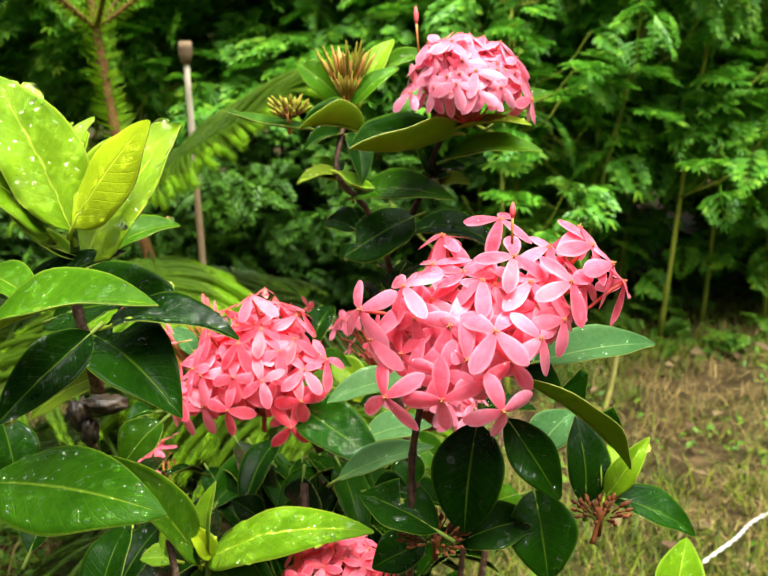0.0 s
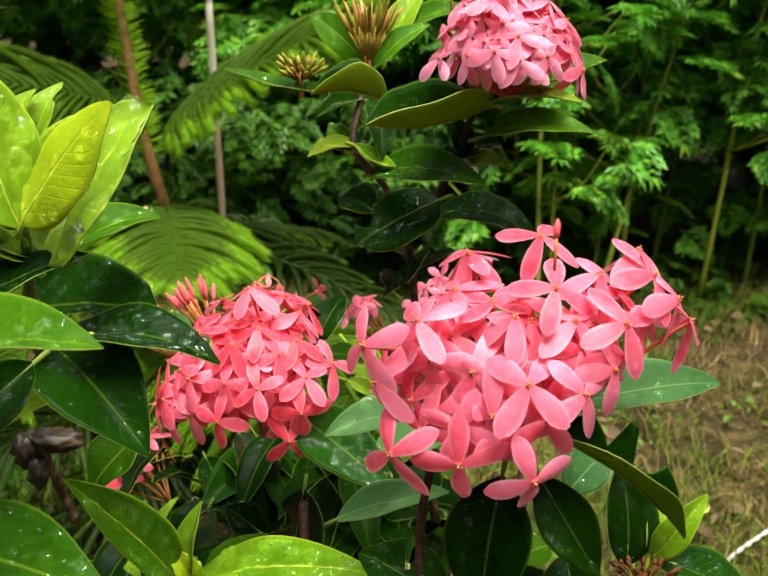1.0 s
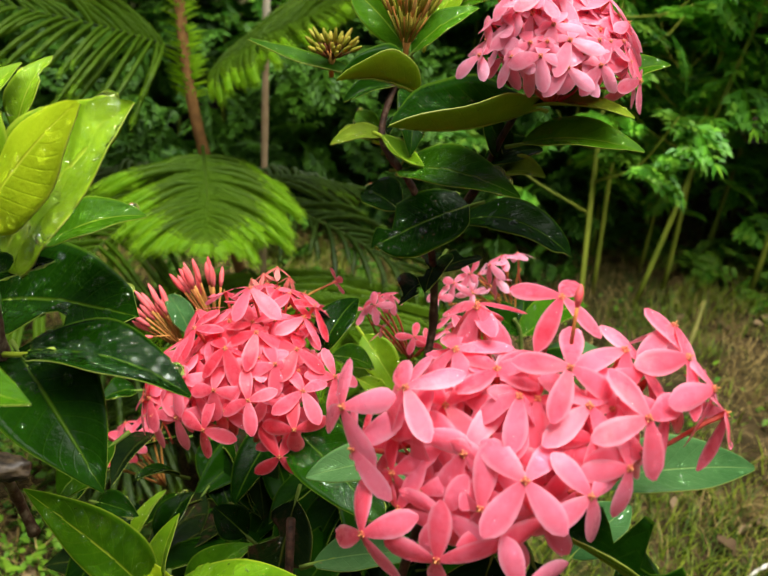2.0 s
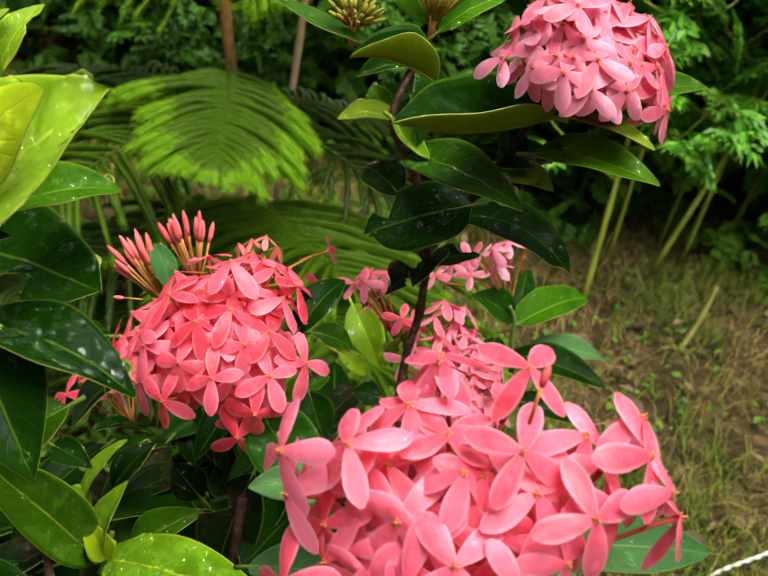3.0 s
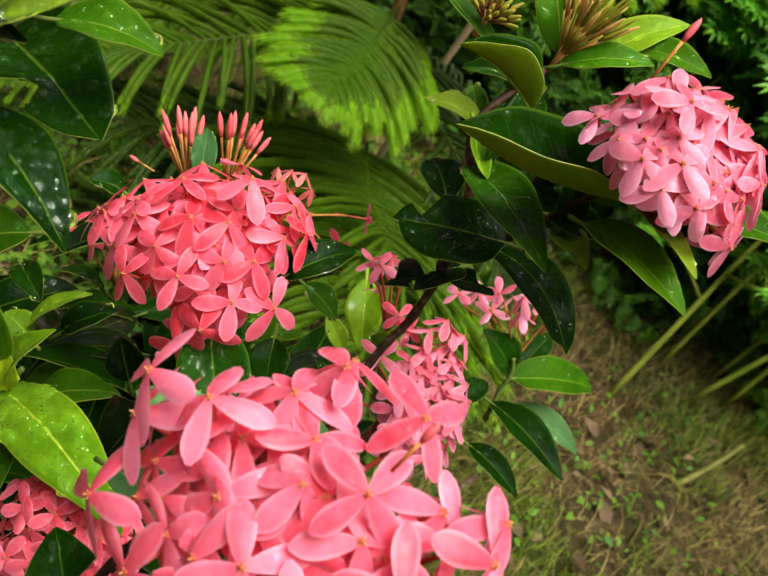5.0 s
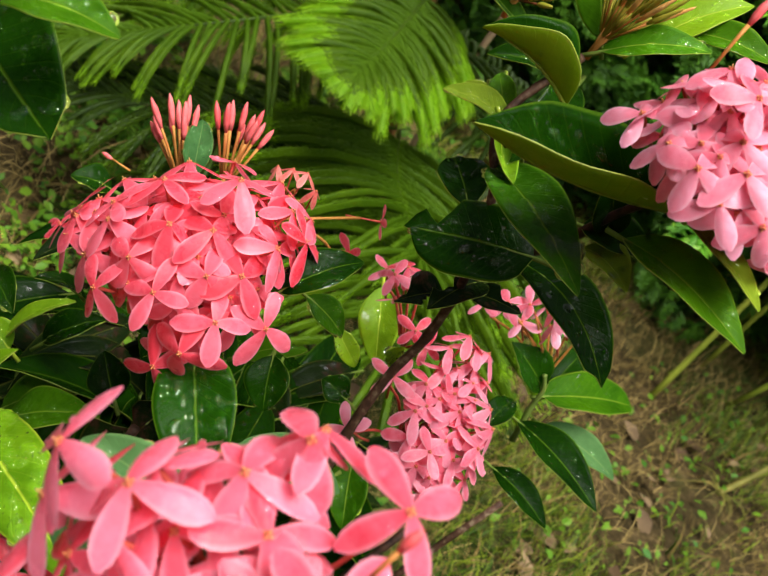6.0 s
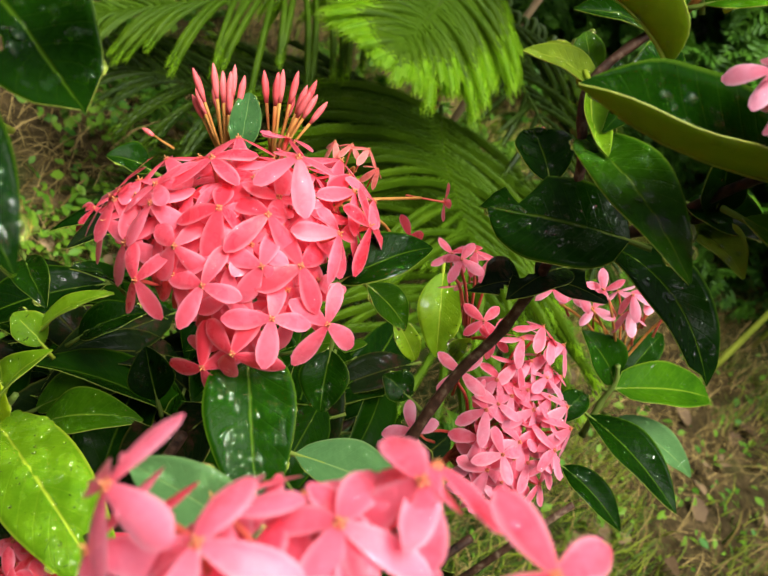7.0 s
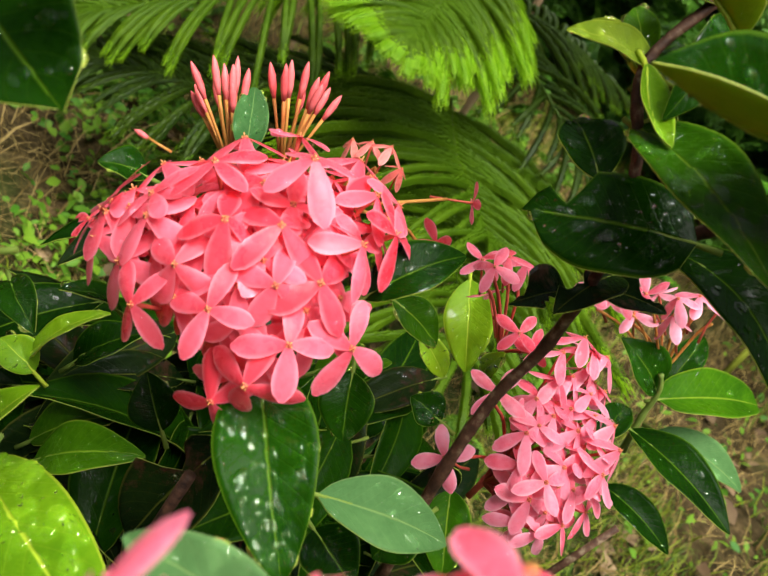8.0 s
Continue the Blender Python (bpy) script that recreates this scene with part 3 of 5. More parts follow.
def bud_head(plant, root, axis, meshes, count, spread, foot, label, seed=0, vary=0.25):
    """A head of unopened buds that rise from one short stalk."""
    rng = random.Random(seed)
    hub = part("bud_head", None, plant, frame_of(root, Vector(axis).orthogonal(), axis), label)
    for i in range(count):
        p = radians(spread) * math.sqrt((i + 0.5) / count)
        q = i * 2.39996 + rng.uniform(-0.3, 0.3)
        out = Vector((math.sin(p) * math.cos(q), math.sin(p) * math.sin(q), math.cos(p)))
        k = rng.uniform(1 - vary, 1 + vary)
        local = Matrix.Translation(foot * Vector((out.x, out.y, 0.2 * out.z))) @ out.to_track_quat("Z", "Y").to_matrix().to_4x4() @ Matrix.Diagonal((1, 1, k, 1))
        part("bud", meshes[i % len(meshes)], hub, local)
    v, f = tube_geometry([(0, 0, -0.012), (0, 0, -0.004), (0, 0, 0.003)], [0.0014, 0.0016, min(max(foot, 0.002), 0.003)], 6)
    part("stalk", mesh_of("stalk", v, f, [BUD_RED if meshes is BUDS_RED else BUD_STALK]), hub)
    return hub


def single_bud(plant, root, tip, label="slender pink bud"):
    d = Vector(tip) - Vector(root)
    m = Matrix.Translation(root) @ d.to_track_quat("Z", "Y").to_matrix().to_4x4() @ Matrix.Diagonal((min(0.95, d.length / 0.022), min(0.95, d.length / 0.022), d.length / 0.034, 1))
    return part("bud", BUDS_PINK[0], plant, m, label)


def branch(plant, points, r0, r1, mt=TWIG, label="", seed=0):
    return part("branch", stem_mesh("branch", points, r0, r1, mt, seed=seed), plant, label=label)


# ---- ground ----
def rolling(x, y):
    return 0.012 * noise.noise(Vector((x * 1.7, y * 1.7, 3.1))) + 0.006 * noise.noise(Vector((x * 7, y * 7, 1.2)))


def build_ground():
    xs = sorted({*np.linspace(-2.5, 2.8, 90), -8, -30, -200, 8, 30, 200})
    ys = sorted({*np.linspace(0.3, 4.0, 70), -0.5, -3, -30, -200, 6, 12, 40, 200})
    verts = [(x, y, rolling(x, y) if -2.5 <= x <= 2.8 and 0.3 <= y <= 4.0 else 0.0) for y in ys for x in xs]
    n = len(xs)
    faces = [(j * n + i, j * n + i + 1, (j + 1) * n + i + 1, (j + 1) * n + i) for j in range(len(ys) - 1) for i in range(n - 1)]
    ground = new("ground", mesh_of("ground", verts, faces, [SOIL]))
    tagged(ground, "brown damp soil with straw litter and patchy moss", "ground", kind="structure")


def blades(count, box, length, width, lean, mt, name, label, seed, mask=0.0, shift=0.0):
    """Thin bent blades that stand or lie on the ground, denser in patches."""
    rng = np.random.default_rng(seed)
    verts, faces = [], []
    made = 0
    while made < count:
        x, y = rng.uniform(box[0], box[1]), rng.uniform(box[2], box[3])
        d = noise.noise(Vector((x * 3.1 + shift, y * 3.1, 7.7))) + 0.6 * noise.noise(Vector((x * 9 + shift, y * 9, 2.0)))
        if d + rng.uniform(-0.35, 0.35) < mask:
            continue
        made += 1
        a, ln, w = rng.uniform(0, 6.283), length * rng.uniform(0.5, 1.4), width * rng.uniform(0.6, 1.3)
        tilt = lean * rng.uniform(0.6, 1.2)
        c, s = math.cos(a), math.sin(a)
        z0 = rolling(x, y) - 0.002
        up0, up1 = math.cos(tilt * 0.6), math.cos(min(1.55, tilt * 1.25))
        o0, o1 = math.sin(tilt * 0.6), math.sin(min(1.55, tilt * 1.25))
        p1 = (0.5 * ln * o0, 0.5 * ln * up0)
        p2 = (p1[0] + 0.5 * ln * o1, p1[1] + 0.5 * ln * up1)
        k = len(verts)
        for r, h, ww in ((0, 0, w), (*p1, 0.8 * w), (*p2, 0.15 * w)):
            for q in (-1, 1):
                verts.append((x + c * r - s * q * ww / 2, y + s * r + c * q * ww / 2, z0 + h + 0.003))
        faces += [(k, k + 1, k + 3, k + 2), (k + 2, k + 3, k + 5, k + 4)]
    ob = new(name, mesh_of(name, verts, faces, [mt]))
    return tagged(ob, label, name.split("_")[-1], kind="stuff")


def low_leaves(count, box, size, mt, name, label, category, seed, mask, high=0.05, shift=0.0, nearly_flat=0.5):
    """Small oval leaves near the ground: creeping weeds, or fallen leaves."""
    rng = np.random.default_rng(seed)
    verts, faces = [], []
    made = 0
    while made < count:
        x, y = rng.uniform(box[0], box[1]), rng.uniform(box[2], box[3])
        if noise.noise(Vector((x * 3.4 + shift, y * 3.4, 4.4))) + rng.uniform(-0.25, 0.25) < mask:
            continue
        made += 1
        ln = size * rng.uniform(0.5, 1.4)
        m = Matrix.Translation((x, y, rolling(x, y) + rng.uniform(0.004, high))) @ Euler((rng.uniform(-1, 1) * nearly_flat, rng.uniform(-1, 1) * nearly_flat, rng.uniform(0, 6.28))).to_matrix().to_4x4()
        k = len(verts)
        for px, py, pz in ((0, 0, 0), (0.22, 0.25, 0.06), (0.28, 0.55, 0.08), (0, 1, -0.05), (-0.28, 0.55, 0.08), (-0.22, 0.25, 0.06), (0, 0.5, 0)):
            verts.append(m @ Vector((px * ln, py * ln, pz * ln)))
        faces += [(k, k + 1, k + 6), (k + 1, k + 2, k + 6), (k + 2, k + 3, k + 6), (k + 3, k + 4, k + 6), (k + 4, k + 5, k + 6), (k + 5, k, k + 6)]
    ob = new(name, mesh_of(name, verts, faces, [mt]))
    return tagged(ob, label, category, kind="stuff")


build_ground()
NEAR = (-1.9, 2.3, 0.55, 2.6)
blades(56000, NEAR, 0.034, 0.0020, 0.9, GRASS, "grass", "short green grass growing in loose patches", 1, 0.16)
blades(80000, NEAR, 0.045, 0.0012, 1.40, STRAW, "dry_straw", "tangled dry tan straw lying on the soil", 2, -0.35, 5.0)
WIDE = (-3.3, 3.4, -2.6, 2.7)
blades(14000, WIDE, 0.05, 0.003, 0.75, GRASS, "grass", "short green grass over the rest of the garden", 5, 0.05)
blades(14000, WIDE, 0.055, 0.0028, 1.36, STRAW, "dry_straw", "dry tan straw over the rest of the garden", 6, -0.35, 5.0)
low_leaves(5200, NEAR, 0.013, WEED_PALE, "creeping_weed", "small green creeping weeds on the soil", "weed", 3, 0.22, 0.03, nearly_flat=0.8)
low_leaves(1500, (-0.62, -0.22, 0.80, 1.30), 0.015, WEED_PALE, "creeping_weed", "green creeping weeds among the straw beneath the sapling", "weed", 8, 0.02, 0.035, nearly_flat=0.8)
low_leaves(700, NEAR, 0.034, DEAD_LEAF, "leaf_litter", "curled brown fallen leaves on the soil", "leaf litter", 4, -0.1, 0.02, 9.0)


def rope():
    """A cord of two twisted strands that lies over the grass."""
    line = glide([(0.33, 0.98, 0.02), (0.36, 1.06, 0.025), (0.40, 1.14, 0.02), (0.47, 1.20, 0.03), (0.53, 1.27, 0.025), (0.66, 1.36, 0.02), (0.9, 1.5, 0.02)], 24)
    cord = thing("rope", "thin white twisted rope lying over the grass", "rope", line[0])
    for phase in (0, math.pi):
        pts = []
        for i, p in enumerate(line):
            a = i * 0.75 + phase
            pts.append(p - line[0] + Vector((0.0012 * math.cos(a) * -0.6, 0.0012 * math.cos(a) * 0.8, 0.0012 * math.sin(a))))
        v, f = tube_geometry(pts, [0.0016] * len(pts), 6)
        part("strand", mesh_of("strand", v, f, [ROPE]), cord)


rope()


# ---- tall feathery weeds ----
def weed_leaf(seed, size=0.108):
    """A finely cut leaf along +Y: a rib with paired toothed lobes."""
    rng = random.Random(seed)
    verts, faces = [], []

    def lobe(o, d, ln, w, drop):
        d = d.normalized()
        s = Vector((-d.y, d.x, 0))
        k = len(verts)
        verts.extend([o, o + d * ln * 0.45 + s * w + Vector((0, 0, 0.1 * ln)), o + d * ln - Vector((0, 0, drop * ln)), o + d * ln * 0.45 - s * w + Vector((0, 0, 0.1 * ln))])
        faces.extend([(k, k + 1, k + 2), (k, k + 2, k + 3)])

    def bent(v):
        return Vector((0, v * size, 0.05 * size * math.sin(3 * v) - 0.28 * size * v * v))

    lobe(bent(0.0), Vector((0, 1, -0.1)), size * 0.9, size * 0.016, 0.1)
    for i, v in enumerate((0.28, 0.46, 0.62, 0.78)):
        ln = size * (0.52, 0.50, 0.38, 0.24)[i] * rng.uniform(0.85, 1.15)
        for side in (-1, 1):
            d = Vector((side * 0.85, 0.62, -0.12 + rng.uniform(-0.1, 0.1)))
            o = bent(v)
            lobe(o, d, ln, ln * 0.19, 0.15)
            dn = d.normalized()
            for w, tl in ((0.35, 0.5), (0.62, 0.42)):
                for turn in (-0.75, 0.75):
                    c, s = math.cos(turn), math.sin(turn)
                    lobe(o + dn * ln * w, Vector((dn.x * c - dn.y * s, dn.x * s + dn.y * c, dn.z)), ln * tl, ln * 0.125, 0.1)
    o = bent(0.86)
    for turn in (-0.6, 0, 0.6):
        lobe(o, Vector((math.sin(turn), math.cos(turn), -0.3)), size * 0.26, size * 0.035, 0.1)
    return verts, faces


WEED_LEAVES = [weed_leaf(s) for s in range(6)]
WEED_MESHES = [mesh_of("leaf", v, f, [mt], smooth=False) for mt in (WEED, WEED_PALE) for v, f in WEED_LEAVES[:4]]


def weed(x, y, height, lean, seed, radius=0.0055, leaves=46, bare=0.35, pale=0.12, group="weeds at the back of the garden"):
    """One tall weed: a ribbed stem, forked side shoots, and cut leaves from a bare foot upwards."""
    rng = random.Random(seed)
    plant = thing("tall_weed", "tall green weed with a pale stem and feathery cut leaves", "weed", (x, y, 0), group)
    top = Vector((lean[0], lean[1], height))
    mid = Vector((lean[0] * 0.35, lean[1] * 0.35, height * 0.5)) + Vector((rng.uniform(-0.03, 0.03), 0, 0))
    stalk = glide([(0, 0, -0.01), mid, top], 8)
    v, f = tube_geometry(stalk, [radius * (1 - 0.6 * i / 16) for i in range(17)], 7)
    part("stem", mesh_of("stem", v, f, [WEED_STEM]), plant)
    spots = []
    for i in range(9):
        h = rng.uniform(bare * 0.8, 0.95)
        o = stalk[int(h * 16)]
        a = rng.uniform(0, 6.28)
        ln = rng.uniform(0.12, 0.3) * (1.1 - 0.5 * h)
        e = o + Vector((math.cos(a) * ln, math.sin(a) * ln, ln * rng.uniform(0.5, 1.0)))
        m2 = (o + e) / 2 + Vector((math.cos(a) * 0.02, math.sin(a) * 0.02, -0.02))
        twig = glide([o, m2, e], 4)
        v, f = tube_geometry(twig, [radius * 0.5 * (1 - 0.08 * j) for j in range(9)], 5)
        part("shoot", mesh_of("shoot", v, f, [WEED_STEM]), plant)
        spots += [(twig[j], a) for j in (3, 4, 5, 6, 7, 8, 8)]
    for i in range(leaves):
        if rng.random() < 0.6:
            o, a = rng.choice(spots)
            a += rng.uniform(-1.3, 1.3)
        else:
            o, a = stalk[int(rng.uniform(bare, 1) * 16)], rng.uniform(0, 6.28)
        k = rng.uniform(0.7, 1.25)
        m = Matrix.Translation(o) @ Euler((rng.uniform(-0.9, 0.4), rng.uniform(-0.4, 0.4), a - math.pi / 2)).to_matrix().to_4x4() @ Matrix.Diagonal((k, k, k, 1))
        part("leaf", WEED_MESHES[rng.randrange(4) + (4 if rng.random() < pale else 0)], plant, m)
    return plant


def leaf_mass(count, box, sizes, name, label, seed, mt=WEED, clump=0.9):
    """The dense foliage behind the single weeds, too many leaves to count."""
    rng = np.random.default_rng(seed)
    allv, allf, k = [], [], 0
    base = [(np.array([tuple(p) for p in v]), np.array(f)) for v, f in WEED_LEAVES]
    made = 0
    while made < count:
        x, y, z = (rng.uniform(box[2 * i], box[2 * i + 1]) for i in range(3))
        if noise.noise(Vector((x * 4.2, y * 4.2, z * 4.2 + seed))) + rng.uniform(-0.6, 0.6) * (1.1 - clump) < -0.12:
            continue
        if y < box[2] + 0.22 * (0.5 + noise.noise(Vector((x * 2.1, z * 2.6, seed)))):
            continue
        made += 1
        v, f = base[int(rng.integers(6))]
        r = np.array(Euler((rng.uniform(-1.0, 0.5), rng.uniform(-0.5, 0.5), rng.uniform(0, 6.283) if rng.random() < 0.3 else math.pi + rng.uniform(-1.5, 1.5))).to_matrix())
        allv.append(v @ r.T * rng.uniform(*sizes) + (x, y, z))
        allf.append(f + k)
        k += len(v)
    ob = new(name, mesh_of(name, np.concatenate(allv).tolist(), np.concatenate(allf).tolist(), [mt], smooth=False))
    return tagged(ob, label, "foliage", kind="stuff")


# ---- young araucaria with flat tiers of rope-like twigs ----
def branchlet_mesh(seed, length, needles, tip_from, radius=0.0074, mt=NEEDLE, wide=0.0011, droop=0.34):
    """A drooping twig set all round with short curved needles; the newest growth at its tip is pale."""
    rng = random.Random(seed)

    def at(v):
        return Vector((0, length * v, length * (0.15 * v - droop * v ** 2.2)))

    verts, faces = tube_geometry([at(v) for v in (0, 0.25, 0.5, 0.75, 1)], [0.0020, 0.0027, 0.0031, 0.0034, 0.0016], 5)
    slots = [2 if (k // 5 + 0.5) / 4 > tip_from else 3 if (k // 5 + 0.5) / 4 > tip_from - 0.3 else 1 for k in range(len(faces))]
    for i in range(needles):
        v = (i + 0.5) / needles
        o = at(v)
        d = (at(min(1, v + 0.02)) - at(max(0, v - 0.02))).normalized()
        s = Vector((1, 0, 0))
        u = s.cross(d)
        a = i * 2.39996
        out = math.cos(a) * s + math.sin(a) * u
        ln = radius * rng.uniform(0.8, 1.2) * (0.75 + (0.6 if tip_from < 0.8 else 0.2) * v)
        across = d.cross(out).normalized() * wide
        mid = o + out * ln * 0.55 + d * ln * 0.5
        end = o + out * ln * 0.5 + d * ln * 1.35
        k = len(verts)
        verts += [o + across, o - across, mid - across * 0.9 + out * 0.0004, mid + across * 0.9 + out * 0.0004, end]
        faces += [(k, k + 1, k + 2, k + 3), (k + 3, k + 2, k + 4)]
        w = v + rng.uniform(-0.12, 0.10)
        slots += [2 if w > tip_from else 3 if w > tip_from - 0.3 else 1] * 2
    return mesh_of("branchlet", verts, faces, [PINE_TWIG, mt, NEEDLE_TIP, NEEDLE_SOFT], slots, smooth=False)


# twigs: old dark ones, softer ones, and two kinds with pale new tips
OLD_TWIGS = [branchlet_mesh(s, 0.10, 150, 1.2, wide=0.0008) for s in (1, 2)]
SOFT_TWIGS = [branchlet_mesh(s, 0.10, 330, 0.9, 0.0066, NEEDLE_SOFT, 0.0005) for s in (5, 6)]
LIME_TWIGS = [branchlet_mesh(s, 0.10, 420, 0.64, 0.0072, NEEDLE_SOFT, 0.00055, 0.36) for s in (7, 8)]


def araucaria():
    tree = thing("norfolk_pine", "young norfolk pine sapling with flat tiers of soft green fronds", "pine tree", (-0.245, 1.5, 0))
    base = Vector((-0.245, 1.5, 0))
    trunk = [Vector(p) - base for p in ((-0.245, 1.5, -0.01), (-0.275, 1.45, 0.14), (-0.35, 1.42, 0.39), (-0.39, 1.45, 0.56), (-0.43, 1.5, 0.8), (-0.45, 1.52, 1.1))]
    line = glide(trunk, 7)
    n = len(line)
    v, f = tube_geometry(line, [0.0095 - 0.003 * i / n for i in range(n)], 8)
    bark = part("trunk", mesh_of("trunk", v, f, [PINE_BARK]), tree)
    rng = random.Random(5)
    # short needles along the young upper trunk
    verts, faces = [], []
    for i in range(900):
        h = rng.uniform(0.45, 0.99)
        p = line[int(h * (n - 1))].lerp(line[min(n - 1, int(h * (n - 1)) + 1)], (h * (n - 1)) % 1)
        a = i * 2.39996
        out = Vector((math.cos(a), math.sin(a), 0))
        ln = 0.030 * rng.uniform(0.7, 1.2)
        across = Vector((-0.4 * out.y, 0.4 * out.x, 1)) * 0.0021
        k = len(verts)
        verts += [p + across, p - across, p + out * ln + Vector((0, 0, 0.35 * ln))]
        faces.append((k, k + 1, k + 2))
    part("needles", mesh_of("needles", verts, faces, [NEEDLE_TIP], smooth=False), bark, kind="stuff")

    def frond(points, twigs, seed, width=1.0, step=0.016, roll=0.0, near=1.0, far=None, thick=1.0, end=0.62):
        """One flat bough with twigs on both sides; the points run from the trunk outwards."""
        r = random.Random(seed)
        pts = glide([Vector(p) - base for p in points], 8)
        m2 = len(pts)
        v, f = tube_geometry(pts, [0.0028 - 0.0018 * i / m2 for i in range(m2)], 6)
        bough = part("bough", mesh_of("bough", v, f, [NEEDLE]), tree)
        length = sum((pts[i + 1] - pts[i]).length for i in range(m2 - 1))
        count = int(length / step)
        for i in range(count):
            t = 0.12 + 0.88 * (i + 0.5) / count
            k = t * (m2 - 1)
            p = pts[int(k)].lerp(pts[min(m2 - 1, int(k) + 1)], k % 1)
            d = (pts[min(m2 - 1, int(k) + 1)] - pts[max(0, int(k) - 1)]).normalized()
            side_way = d.cross(Vector((0, 0, 1))).normalized()
            side_way = math.cos(roll) * side_way + math.sin(roll) * side_way.cross(d)
            for side in (-1, 1):
                reach = (1.35 - 0.75 * t) * min(1.0, 0.4 + 2.4 * t) * width * r.uniform(0.7, 1.15) * (near if side > 0 else 1.0) * (1.0 if t < 0.8 else 1.0 - 1.6 * (t - 0.8))
                swing = radians(62 - 30 * t ** 2) + r.uniform(-0.2, 0.2)
                yv = math.cos(swing) * d + math.sin(swing) * side * side_way
                m = frame_of(p, yv + r.uniform(-0.1, 0.1) * side_way.cross(d), side_way.cross(d)) @ Matrix.Diagonal((thick, reach, reach, 1))
                part("branchlet", r.choice(far if far and side < 0 else twigs), bough, m)
        # the last twigs spread round the tip of the bough
        d = (pts[-1] - pts[-3]).normalized()
        side_way = d.cross(Vector((0, 0, 1))).normalized()
        side_way = math.cos(roll) * side_way + math.sin(roll) * side_way.cross(d)
        for turn in (-58, -38, -20, 0, 19, 40, 60):
            a = radians(turn + r.uniform(-5, 5))
            reach = width * end * r.uniform(0.85, 1.15)
            m = frame_of(pts[-1], math.cos(a) * d + math.sin(a) * side_way, side_way.cross(d)) @ Matrix.Diagonal((thick, reach, reach, 1))
            part("branchlet", r.choice(twigs), bough, m)
        return bough

    def tier(at, azimuth, length, rise, droop):
        o = line[min(n - 1, int(at * (n - 1)))] + base
        a = radians(azimuth)
        return [o + Vector((math.cos(a) * length * v, math.sin(a) * length * v, rise * length * v - droop * length * v * v)) for v in (0, 0.5, 1)]

    frond([(-0.345, 1.42, 0.375), (-0.280, 1.215, 0.378), (-0.240, 1.075, 0.382)], LIME_TWIGS, 1, 1.08, 0.0105, thick=1.25, end=0.42)
    frond([(-0.362, 1.43, 0.455), (-0.25, 1.36, 0.535), (-0.137, 1.30, 0.605)], LIME_TWIGS, 10, 1.45, 0.010, -0.55, 0.5, far=SOFT_TWIGS, thick=1.1)
    frond([(-0.378, 1.43, 0.495), (-0.45, 1.36, 0.525), (-0.56, 1.27, 0.555)], SOFT_TWIGS, 11, 1.4, 0.012, 0.5, thick=1.0)
    frond([(-0.231, 1.296, 0.179), (-0.122, 1.115, 0.244), (-0.037, 0.973, 0.266)], SOFT_TWIGS, 6, 1.9, 0.016)
    frond([(-0.275, 1.43, 0.20), (-0.18, 1.21, 0.26), (-0.09, 1.09, 0.285)], SOFT_TWIGS, 27, 2.0, 0.017)
    frond([(-0.345, 1.42, 0.36), (-0.401, 1.151, 0.301), (-0.49, 1.045, 0.214)], SOFT_TWIGS, 21, 1.25, 0.013)
    frond([(-0.28, 1.43, 0.2), (-0.35, 1.13, 0.21), (-0.455, 1.035, 0.18)], OLD_TWIGS, 23, 1.2, 0.013)
    frond([(-0.35, 1.42, 0.33), (-0.51, 1.29, 0.27), (-0.61, 1.18, 0.19)], SOFT_TWIGS, 25, 1.25, 0.013)
    frond([(-0.27, 1.44, 0.15), (-0.28, 1.18, 0.16), (-0.31, 1.03, 0.13)], OLD_TWIGS, 26, 1.2, 0.013)
    frond(tier(0.36, -18, 0.34, 0.0, 0.2), OLD_TWIGS, 2)
    frond(tier(0.36, -150, 0.36, 0.0, 0.2), OLD_TWIGS, 3)
    frond(tier(0.36, 60, 0.32, 0.0, 0.2), OLD_TWIGS, 4)
    frond(tier(0.36, 160, 0.34, 0.0, 0.2), OLD_TWIGS, 5)
    frond(tier(0.17, -8, 0.36, 0.0, 0.2), OLD_TWIGS, 7)
    frond(tier(0.17, -110, 0.42, 0.05, 0.2), OLD_TWIGS, 8)
    frond(tier(0.17, -75, 0.36, 0.0, 0.15), OLD_TWIGS, 17)
    frond(tier(0.17, 175, 0.3, 0.0, 0.2), OLD_TWIGS, 9)
    # a whorl of young arms that rise from the trunk, set round with short needles
    for azimuth in (8, -62, -125, 172, 70):
        arm = glide([q - base for q in tier(0.73, azimuth, 0.24, 0.75, 0.1)], 6)
        v, f = tube_geometry(arm, [0.0042 - 0.0002 * i for i in range(len(arm))], 6)
        bough = part("bough", mesh_of("bough", v, f, [PINE_BARK]), tree)
        along = (arm[-1] - arm[0]).normalized()
        side = along.orthogonal().normalized()
        verts, faces = [], []
        for i in range(210):
            k = (i + 0.5) / 210 * (len(arm) - 1)
            p = arm[int(k)].lerp(arm[min(len(arm) - 1, int(k) + 1)], k % 1)
            out = math.cos(i * 2.39996) * side + math.sin(i * 2.39996) * along.cross(side)
            tip = p + (out + 0.5 * along) * 0.017 * rng.uniform(0.8, 1.2)
            n2 = len(verts)
            verts += [p + along * 0.0016, p - along * 0.0016, tip]
            faces.append((n2, n2 + 1, n2 + 2))
